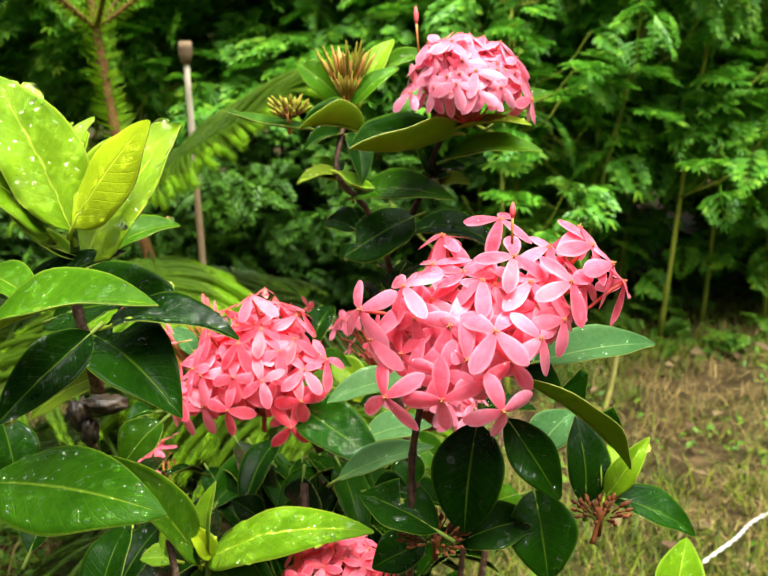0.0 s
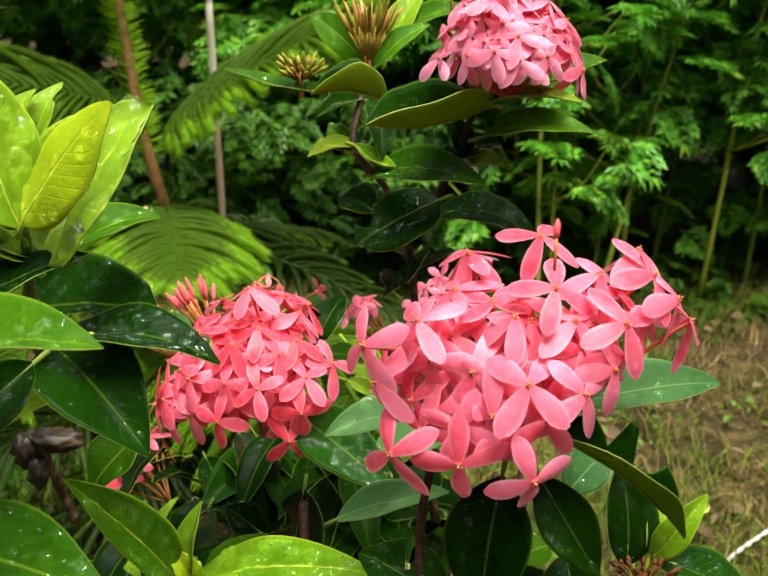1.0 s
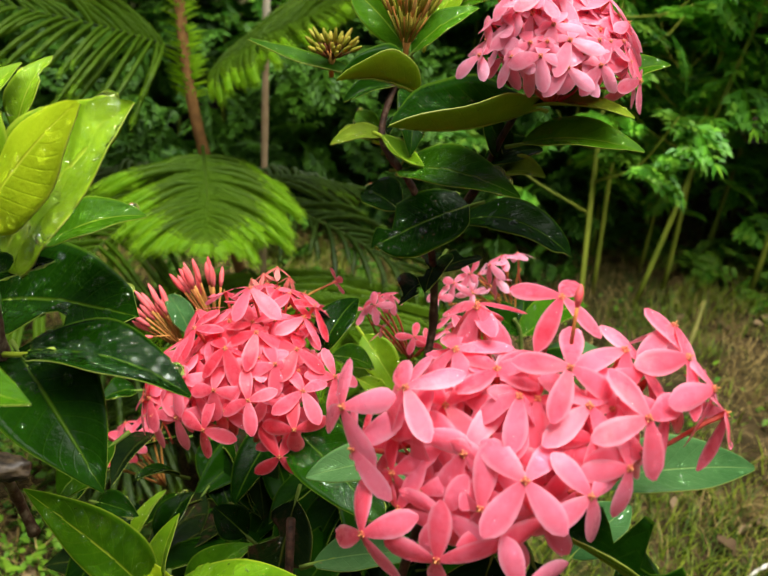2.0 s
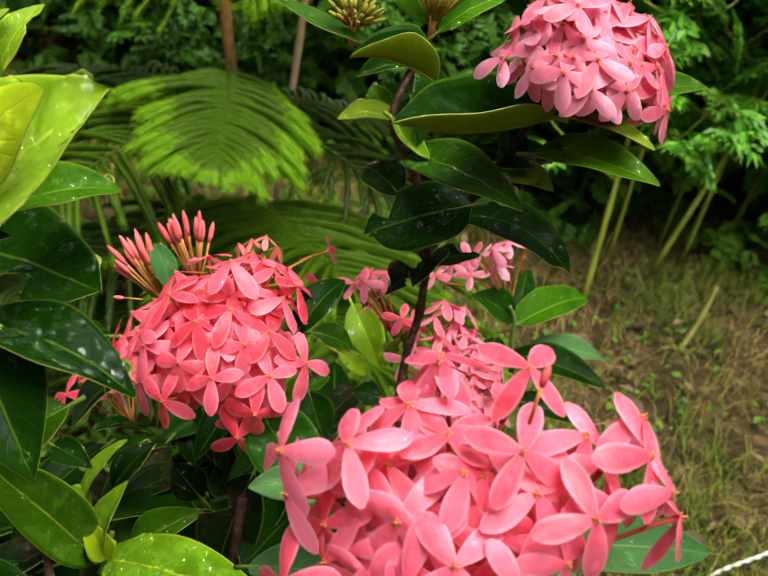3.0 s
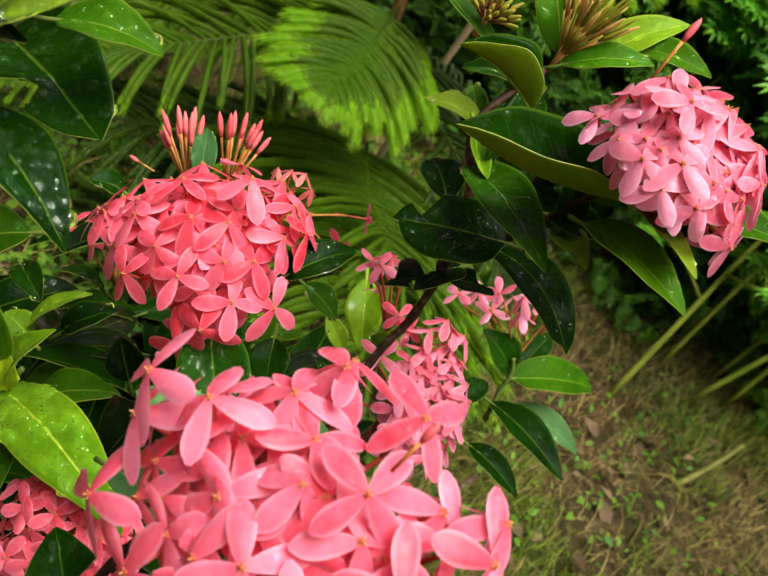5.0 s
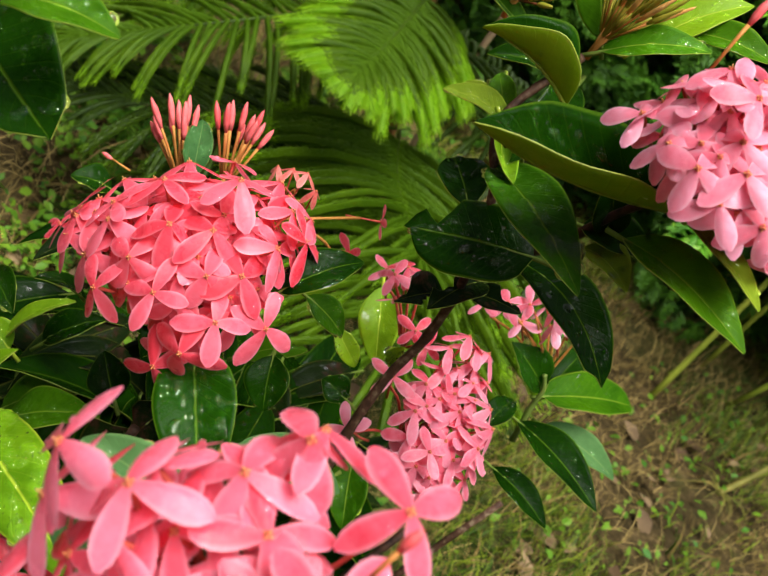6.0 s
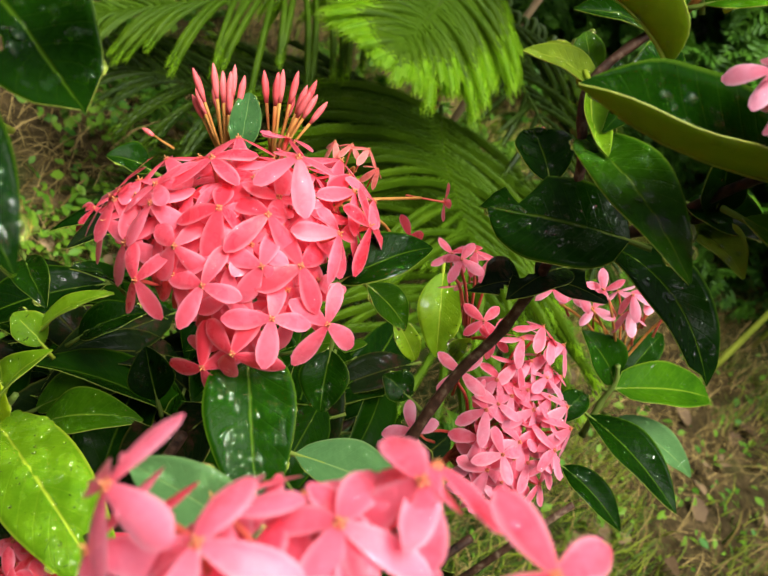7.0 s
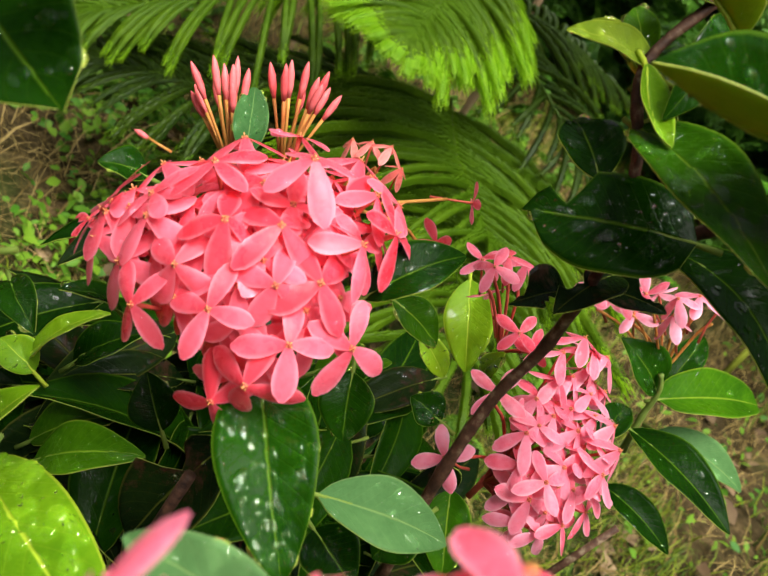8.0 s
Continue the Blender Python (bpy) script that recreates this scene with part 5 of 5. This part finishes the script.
leaf(shrub, (0.0828, 0.5073, 0.4682), (0.1064, 0.5229, 0.488), 0.025, (0.00, -0.50, 0.87), "blue")
leaf(shrub, (0.0706, 0.4743, 0.4611), (0.0433, 0.4529, 0.4584), 0.020, (0.00, -0.50, 0.87), "mid")
leaf(shrub, (0.0207, 0.4407, 0.4516), (-0.0058, 0.4376, 0.4399), 0.024, (0.00, -0.62, 0.79), "dark")
# leaves of the tall twig
leaf(shrub, (0.047, 0.647, 0.631), (-0.02, 0.578, 0.629), 0.056, (0.05, 0.0, 1), "dark", drops=70, arch=-0.06, fold=34, cup=26, under="olive", label="folded leaf with an olive underside")
leaf(shrub, (0.0406, 0.6296, 0.6157), (0.0973, 0.6109, 0.623), 0.024, (0.05, -0.48, 0.88), "mid", arch=0.1, drops=12)
leaf(shrub, (0.0437, 0.6347, 0.6346), (0.0889, 0.605, 0.6397), 0.014, (0.10, -0.37, 0.92), "olive", arch=0.06)
leaf(shrub, (0.0756, 0.6861, 0.6333), (0.1151, 0.6913, 0.6527), 0.020, (0.00, -0.50, 0.87), "mid")
leaf(shrub, (-0.0126, 0.6588, 0.6279), (-0.0538, 0.6397, 0.6341), 0.038, (0.00, -0.04, 1.00), "dark", arch=0.1, fold=50, cup=30, under='olive', drops=20)
leaf(shrub, (-0.0489, 0.6951, 0.6284), (-0.1111, 0.6884, 0.6417), 0.016, (0.00, -0.27, 0.96), "mid", arch=-0.05, drops=15)
leaf(shrub, (-0.0272, 0.7094, 0.643), (-0.0624, 0.7172, 0.6719), 0.028, (0.30, -0.85, 0.43), "mid")
leaf(shrub, (-0.0224, 0.6988, 0.6421), (0.0107, 0.7161, 0.6679), 0.017, (-0.40, -0.73, 0.56), "bright")
leaf(shrub, (-0.0156, 0.7311, 0.6465), (0.0075, 0.7524, 0.6874), 0.021, (-0.30, -0.80, 0.53), "lime")
leaf(shrub, (-0.005, 0.7356, 0.6636), (0.034, 0.7393, 0.6773), 0.018, (-0.30, -0.65, 0.70), "mid")
leaf(shrub, (-0.02, 0.6944, 0.6257), (-0.0143, 0.6554, 0.596), 0.020, (0.20, -0.76, 0.62), "dark")
leaf(shrub, (-0.0285, 0.694, 0.6241), (-0.0541, 0.6713, 0.6167), 0.017, (0.00, -0.62, 0.79), "dark", fold=30)
leaf(shrub, (-0.0281, 0.677, 0.5993), (-0.0584, 0.6653, 0.5944), 0.015, (0.00, -0.37, 0.93), "olive")
leaf(shrub, (-0.031, 0.6675, 0.6024), (-0.0061, 0.6447, 0.5945), 0.014, (0.10, -0.50, 0.86), "lime", arch=-0.15, fold=35)
leaf(shrub, (-0.0197, 0.6633, 0.586), (0.0437, 0.6178, 0.5923), 0.028, (-0.17, -0.63, 0.76), "deep", drop_size=0.0013, arch=0.12, fold=12, drops=70)
leaf(shrub, (0.020, 0.650, 0.575), (-0.029, 0.641, 0.5475), 0.038, (-0.14, -0.62, 0.77), "dark", blunt=0.5, arch=0.05, fold=6, cup=-8, bites=((0.75, 1, 0.08), (0.97, -1, 0.1)), drops=60)
leaf(shrub, (0.0154, 0.6746, 0.5573), (0.0776, 0.6546, 0.552), 0.028, (0.03, -0.44, 0.90), "dark", blunt=0.45, bites=((0.97, 1, 0.08),), arch=0.2, fold=6)
leaf(shrub, (0.0087, 0.6768, 0.536), (0.0023, 0.6432, 0.5252), 0.022, (-0.21, -0.53, 0.82), "brown", bites=((0.6, 1, 0.2),))
leaf(shrub, (0.0009, 0.6703, 0.5201), (-0.011, 0.6413, 0.5172), 0.021, (-0.14, -0.61, 0.78), "brown", bites=((0.5, -1, 0.2), (0.9, 1, 0.2)))
leaf(shrub, (0.0073, 0.6807, 0.5244), (0.0311, 0.6808, 0.5357), 0.014, (-0.14, -0.61, 0.78), "brown", bites=((0.7, -1, 0.2),))
leaf(shrub, (-0.0176, 0.6706, 0.5607), (-0.0408, 0.6877, 0.5648), 0.026, (0.01, -0.62, 0.79), "dark")
leaf(shrub, (-0.0334, 0.6855, 0.5948), (-0.0568, 0.6828, 0.5973), 0.012, (0.08, -0.56, 0.83), "olive")
leaf(shrub, (-0.0345, 0.6819, 0.5989), (-0.0489, 0.6915, 0.6076), 0.013, (-0.21, -0.75, 0.62), "mid")
leaf(shrub, (-0.0311, 0.6803, 0.5957), (-0.0313, 0.7047, 0.604), 0.012, (-0.21, -0.75, 0.62), "dark")
leaf(shrub, (-0.0192, 0.6766, 0.5872), (-0.0093, 0.6846, 0.6047), 0.015, (-0.29, -0.45, 0.85), "dark", drops=10)
leaf(shrub, (-0.0317, 0.6745, 0.5963), (-0.0084, 0.6593, 0.5949), 0.009, (-0.21, -0.83, 0.51), "lime", arch=-0.2, fold=30)
leaf(shrub, (0.0247, 0.6558, 0.5976), (0.0539, 0.6584, 0.607), 0.019, (0.00, -0.62, 0.79), "dark")
leaf(shrub, (0.0344, 0.6567, 0.6007), (0.0211, 0.6525, 0.6239), 0.016, (0.00, -0.78, 0.63), "dark")
leaf(shrub, (0.0312, 0.6542, 0.5913), (0.0554, 0.6356, 0.5992), 0.019, (0.00, -0.50, 0.87), "olive")
# leaves round the lower head
leaf(shrub, (-0.057, 0.5852, 0.4672), (0.0001, 0.5476, 0.4424), 0.036, (-0.02, -0.65, 0.76), "dark", drop_size=0.0013, arch=0.08, fold=10, drops=150)
leaf(shrub, (-0.0127, 0.5837, 0.4445), (0.0316, 0.6145, 0.4413), 0.026, (-0.11, -0.45, 0.89), "blue", arch=0.08, fold=6)
leaf(shrub, (-0.0486, 0.617, 0.4927), (-0.0347, 0.6524, 0.5129), 0.022, (-0.14, -0.48, 0.87), "dark", arch=0.1, drops=30)
leaf(shrub, (-0.0475, 0.6584, 0.4721), (-0.0235, 0.669, 0.4631), 0.017, (-0.21, -0.53, 0.82), "mid")
leaf(shrub, (-0.0415, 0.7698, 0.4355), (-0.0113, 0.7532, 0.4038), 0.027, (-0.14, -0.61, 0.78), "lime")
leaf(shrub, (-0.0368, 0.7164, 0.4286), (-0.016, 0.7228, 0.4145), 0.013, (-0.14, -0.61, 0.78), "lime")
leaf(shrub, (-0.0036, 0.7331, 0.4259), (-0.0031, 0.7322, 0.4421), 0.010, (-0.14, -0.61, 0.78), "lime")
leaf(shrub, (-0.0016, 0.6757, 0.4317), (-0.0176, 0.6731, 0.4322), 0.017, (-0.14, -0.61, 0.78), "dark")
leaf(shrub, (-0.0539, 0.6058, 0.4078), (-0.0589, 0.5829, 0.3501), 0.039, (0.01, -0.50, 0.87), "brown", bites=((0.3, 1, 0.12), (0.6, -1, 0.1)), drops=10)
leaf(shrub, (-0.1071, 0.575, 0.3519), (-0.0732, 0.5878, 0.3873), 0.024, (-0.25, -0.49, 0.83), "mid", drops=40)
leaf(shrub, (-0.0829, 0.6169, 0.3698), (-0.1043, 0.6221, 0.3828), 0.023, (-0.21, -0.53, 0.82), "dark")
leaf(shrub, (-0.1222, 0.6118, 0.4081), (-0.1395, 0.5895, 0.4163), 0.013, (-0.38, -0.34, 0.86), "dark")
leaf(shrub, (-0.1608, 0.6493, 0.4367), (-0.1754, 0.6341, 0.4366), 0.018, (-0.21, -0.53, 0.82), "dark", drops=8)
leaf(shrub, (-0.1511, 0.6122, 0.3461), (-0.1356, 0.6293, 0.384), 0.012, (-0.38, -0.34, 0.86), "lime")
leaf(shrub, (-0.1451, 0.6111, 0.3429), (-0.1663, 0.6087, 0.3452), 0.019, (-0.29, -0.45, 0.85), "lime")
leaf(shrub, (-0.139, 0.6273, 0.3467), (-0.1243, 0.6478, 0.3721), 0.022, (-0.29, -0.45, 0.85), "dark")
leaf(shrub, (-0.1639, 0.5942, 0.3944), (-0.1347, 0.5794, 0.4007), 0.017, (-0.21, -0.53, 0.82), "dark")
leaf(shrub, (-0.1301, 0.6565, 0.4739), (-0.1500, 0.6760, 0.4890), 0.015, (0.08, -0.56, 0.83), "blue")
leaf(shrub, (-0.135, 0.6176, 0.2967), (-0.1115, 0.6428, 0.3263), 0.025, (-0.29, -0.45, 0.85), "mid")
leaf(shrub, (-0.04, 0.6491, 0.4393), (-0.024, 0.6381, 0.4193), 0.024, (-0.21, -0.53, 0.82), "dark")
leaf(shrub, (-0.0541, 0.6563, 0.4182), (-0.0333, 0.6738, 0.4375), 0.019, (-0.21, -0.53, 0.82), "mid", bites=((0.5, 1, 0.15), (0.8, -1, 0.15)))
leaf(shrub, (-0.0082, 0.6207, 0.3903), (0.0189, 0.6136, 0.3906), 0.027, (-0.21, -0.53, 0.82), "dark", drops=20)
leaf(shrub, (0.0207, 0.6581, 0.4006), (0.0173, 0.6426, 0.3795), 0.027, (-0.21, -0.53, 0.82), "dark", drops=20)
leaf(shrub, (0.0214, 0.676, 0.4083), (0.0436, 0.654, 0.3886), 0.023, (-0.21, -0.53, 0.82), "mid")
# leaves of the shoot at the back
leaf(shrub, (0.0728, 0.837, 0.4212), (0.1208, 0.8956, 0.4302), 0.034, (-0.25, -0.49, 0.83), "mid", blunt=0.45, arch=0.06, drops=6)
leaf(shrub, (0.0691, 0.8376, 0.4232), (0.0348, 0.8246, 0.4402), 0.029, (0.08, -0.56, 0.83), "dark")
leaf(shrub, (0.0728, 0.8526, 0.4171), (0.072, 0.8937, 0.4405), 0.020, (-0.14, -0.61, 0.78), "dark")
leaf(shrub, (0.0729, 0.8282, 0.4), (0.1449, 0.809, 0.4061), 0.030, (0.03, -0.39, 0.92), "dark", arch=0.08, drops=15)
leaf(shrub, (0.0873, 0.853, 0.3961), (0.1457, 0.8649, 0.3975), 0.024, (-0.07, -0.42, 0.91), "blue")
leaf(shrub, (0.0822, 0.8022, 0.3781), (0.1311, 0.7984, 0.3771), 0.021, (0.07, -0.42, 0.90), "dark", drops=8)
leaf(shrub, (0.0597, 0.7743, 0.4148), (0.0605, 0.8049, 0.4229), 0.018, (-0.21, -0.53, 0.82), "dark")
# dried fruit on its twig
def dried_fruit(at, radius, seed, shape=(1, 1, 1)):
    bm = bmesh.new()
    bmesh.ops.create_icosphere(bm, subdivisions=3, radius=radius)
    for v in bm.verts:
        d = v.co.normalized()
        k = 1 + 0.5 * noise.noise(d * 3.0 + Vector((seed, 0, 0))) + 0.05 * math.sin(9 * math.atan2(d.y, d.x))
        v.co = d * radius * k * (0.6 if d.z > 0.86 else 1)
    me = bpy.data.meshes.new("fruit")
    bm.to_mesh(me)
    bm.free()
    me.materials.append(FRUIT)
    me.polygons.foreach_set("use_smooth", [True] * len(me.polygons))
    return part("fruit", me, shrub, Matrix.Translation(at) @ Matrix.Diagonal((*shape, 1)), "shrivelled dark brown fruit")


dried_fruit((-0.1255, 0.421, 0.533), 0.0056, 1, (1.7, 1, 0.75))
dried_fruit((-0.1385, 0.424, 0.527), 0.0060, 2, (0.9, 1, 1.3))
dried_fruit((-0.1335, 0.420, 0.520), 0.0046, 3, (0.85, 1, 1.5))

# inner leaves, coloured dark to stand for shade in the bush, and main stems
rng = random.Random(31)
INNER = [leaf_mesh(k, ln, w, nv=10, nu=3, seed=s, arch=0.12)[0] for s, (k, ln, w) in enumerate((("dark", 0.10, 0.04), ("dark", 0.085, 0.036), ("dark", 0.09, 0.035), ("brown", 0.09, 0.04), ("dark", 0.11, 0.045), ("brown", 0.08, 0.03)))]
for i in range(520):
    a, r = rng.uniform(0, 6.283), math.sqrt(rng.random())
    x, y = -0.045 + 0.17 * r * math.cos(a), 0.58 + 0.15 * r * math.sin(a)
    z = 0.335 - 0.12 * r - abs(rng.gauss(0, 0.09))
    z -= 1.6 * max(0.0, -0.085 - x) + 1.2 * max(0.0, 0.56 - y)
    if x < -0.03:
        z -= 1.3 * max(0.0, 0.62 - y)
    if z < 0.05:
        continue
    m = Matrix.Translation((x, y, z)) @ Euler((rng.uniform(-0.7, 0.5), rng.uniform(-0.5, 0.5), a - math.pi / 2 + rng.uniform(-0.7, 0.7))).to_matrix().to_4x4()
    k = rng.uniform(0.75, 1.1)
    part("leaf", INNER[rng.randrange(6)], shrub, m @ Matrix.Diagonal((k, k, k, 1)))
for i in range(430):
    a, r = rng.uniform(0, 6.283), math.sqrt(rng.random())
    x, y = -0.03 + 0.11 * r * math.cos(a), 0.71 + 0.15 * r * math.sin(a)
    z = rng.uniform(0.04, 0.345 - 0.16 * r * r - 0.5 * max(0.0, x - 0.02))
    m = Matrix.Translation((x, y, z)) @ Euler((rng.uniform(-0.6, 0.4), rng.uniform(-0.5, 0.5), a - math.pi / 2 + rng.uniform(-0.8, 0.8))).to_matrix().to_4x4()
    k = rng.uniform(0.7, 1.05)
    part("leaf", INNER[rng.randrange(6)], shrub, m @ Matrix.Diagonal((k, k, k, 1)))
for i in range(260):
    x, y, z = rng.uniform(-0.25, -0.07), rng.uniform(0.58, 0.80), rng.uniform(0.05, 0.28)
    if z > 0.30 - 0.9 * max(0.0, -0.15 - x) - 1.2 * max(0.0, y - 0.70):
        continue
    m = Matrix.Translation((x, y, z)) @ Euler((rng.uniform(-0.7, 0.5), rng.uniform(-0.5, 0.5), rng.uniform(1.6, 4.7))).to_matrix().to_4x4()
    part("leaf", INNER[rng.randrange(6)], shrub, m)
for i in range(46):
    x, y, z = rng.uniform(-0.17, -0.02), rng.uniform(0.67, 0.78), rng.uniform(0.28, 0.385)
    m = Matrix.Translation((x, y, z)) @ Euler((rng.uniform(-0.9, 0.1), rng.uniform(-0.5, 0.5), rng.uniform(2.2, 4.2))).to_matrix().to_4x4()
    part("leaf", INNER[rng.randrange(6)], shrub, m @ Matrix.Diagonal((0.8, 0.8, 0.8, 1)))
FOOT = Vector((-0.03, 0.6, -0.01))
for i, end in enumerate(((0.02, 0.46, 0.40), (-0.05, 0.57, 0.42), (-0.12, 0.50, 0.42), (-0.10, 0.53, 0.36), (0.01, 0.60, 0.36), (0.10, 0.52, 0.38), (0.07, 0.72, 0.36), (0.10, 0.78, 0.38))):
    e = Vector(end)
    m1 = FOOT.lerp(e, 0.45) + Vector((0.25 * (e.x - FOOT.x), 0.2 * (e.y - FOOT.y), -0.03))
    branch(shrub, [FOOT + Vector((0.006 * math.cos(i), 0.006 * math.sin(i), 0)), m1, e], 0.0048, 0.002, TWIG, "woody brown stem", i)


# ---- weeds and far foliage ----
rng = random.Random(77)
weed(0.24, 1.80, 0.85, (0.05, 0.5), 1, 0.0058, 56, 0.38)
weed(0.365, 2.0, 1.2, (0.34, 0.28), 2, 0.0058, 80, 0.33, 0.2)
weed(0.62, 2.14, 1.35, (0.2, -0.05), 3, 0.006, 80, 0.33)
weed(0.44, 2.12, 1.1, (0.12, 0.1), 4, 0.0055, 70, 0.33)
weed(0.40, 2.2, 1.0, (0.06, 0.1), 5, 0.005, 40, 0.4, 0.3)
weed(0.55, 2.3, 1.1, (0.12, 0.1), 6, 0.006, 44, 0.35)
weed(0.75, 2.25, 1.2, (0.15, 0.1), 7, 0.006, 70, 0.28, 0.2)
weed(0.9, 2.25, 1.2, (0.0, 0.1), 8, 0.006, 44, 0.25)
weed(0.3, 2.25, 1.1, (-0.02, 0.1), 9, 0.006, 44, 0.4)
weed(0.22, 2.3, 1.2, (0.02, 0.1), 10, 0.006, 44, 0.35)
weed(0.29, 2.05, 0.9, (-0.03, 0.12), 11, 0.005, 36, 0.4)


def cut_stem():
    stub = thing("cut_stem", "drying yellow-green cut weed stem with frayed roots in the straw", "weed stem", (0.405, 1.717, 0))
    v, f = tube_geometry(glide([(0, 0, -0.01), (0.028, 0.055, 0.045), (0.047, 0.11, 0.09)], 6), [0.0058, 0.0054, 0.0052, 0.0056, 0.005, 0.0048, 0.005, 0.0047, 0.0045, 0.0043, 0.0046, 0.0042, 0.004], 8)
    part("stem", mesh_of("stem", v, f, [DRY_STEM]), stub)
    rng = random.Random(3)
    for i in range(9):
        a = radians(150 + 26 * i + rng.uniform(-10, 10))
        ln = rng.uniform(0.035, 0.075)
        out = Vector((math.cos(a), math.sin(a), 0)) * ln
        v, f = tube_geometry(glide([(0, 0, 0.006), tuple(out * 0.5 + Vector((0, 0, 0.014))), tuple(out + Vector((0, 0, -0.002)))], 4), [0.0016, 0.0014, 0.0014, 0.0012, 0.0011, 0.0010, 0.0009, 0.0007, 0.0005], 5)
        part("root", mesh_of("root", v, f, [DRY_STEM]), stub, label="thin frayed root")


cut_stem()
for i in range(20):
    weed(-1.7 + 0.14 * i + rng.uniform(-0.06, 0.06) + (0.15 if i > 12 else 0), 2.45 + rng.uniform(-0.1, 0.3), rng.uniform(1.0, 1.4), (rng.uniform(-0.12, 0.12), rng.uniform(0, 0.15)), 20 + i, 0.006, 40, 0.36)
leaf_mass(8200, (-2.4, 2.6, 2.22, 2.75, 0.52, 1.3), (0.8, 1.3), "weed_foliage", "dense green feathery weed foliage", 11, clump=0.75)
# the deep shade behind the stems is put into this foliage's colour
leaf_mass(4300, (-3.2, 3.6, 2.8, 3.8, 0.05, 1.9), (1.4, 2.4), "hedge_foliage", "hedge foliage behind the weeds, its green darkened for shade", 12, WEED_DARK, clump=0.4)
leaf_mass(2600, (0.15, 1.5, 2.12, 2.4, 0.42, 1.1), (0.7, 1.1), "weed_foliage", "bright green feathery leaves of the weeds in front", 19, clump=0.8)
leaf_mass(420, (0.3, 2.4, 2.05, 2.6, 0.01, 0.07), (0.4, 0.8), "undergrowth", "low green undergrowth at the feet of the weeds", 13, WEED_PALE)
leaf_mass(1800, (-2.0, 0.3, 1.9, 2.6, 0.02, 0.45), (0.5, 1.0), "undergrowth", "low undergrowth behind the sapling, its green darkened for shade", 14, WEED_DARK)
leaf_mass(220, (-0.75, 0.05, 1.05, 1.8, 0.01, 0.10), (0.3, 0.6), "undergrowth", "low green undergrowth beneath the sapling", 20, WEED_PALE)
leaf_mass(260, (0.3, 1.6, 2.1, 2.5, 0.12, 0.45), (0.6, 1.0), "weed_foliage", "sparse lower leaves among the weed stems", 15, clump=0.7)
# the same growth, unseen, added on the other sides to cut low sky light
leaf_mass(900, (-4.2, -3.3, -3.2, 3.6, 0.0, 2.4), (2.6, 4.2), "hedge_foliage", "unseen foliage added round the garden to cut low sky light", 16, WEED_DARK, clump=0.3)
leaf_mass(900, (3.4, 4.3, -3.2, 3.6, 0.0, 2.4), (2.6, 4.2), "hedge_foliage", "unseen foliage added round the garden to cut low sky light", 17, WEED_DARK, clump=0.3)
leaf_mass(950, (-4.0, 4.0, -3.6, -2.6, 0.0, 2.4), (2.6, 4.2), "hedge_foliage", "unseen foliage added round the garden to cut low sky light", 18, WEED_DARK, clump=0.3)
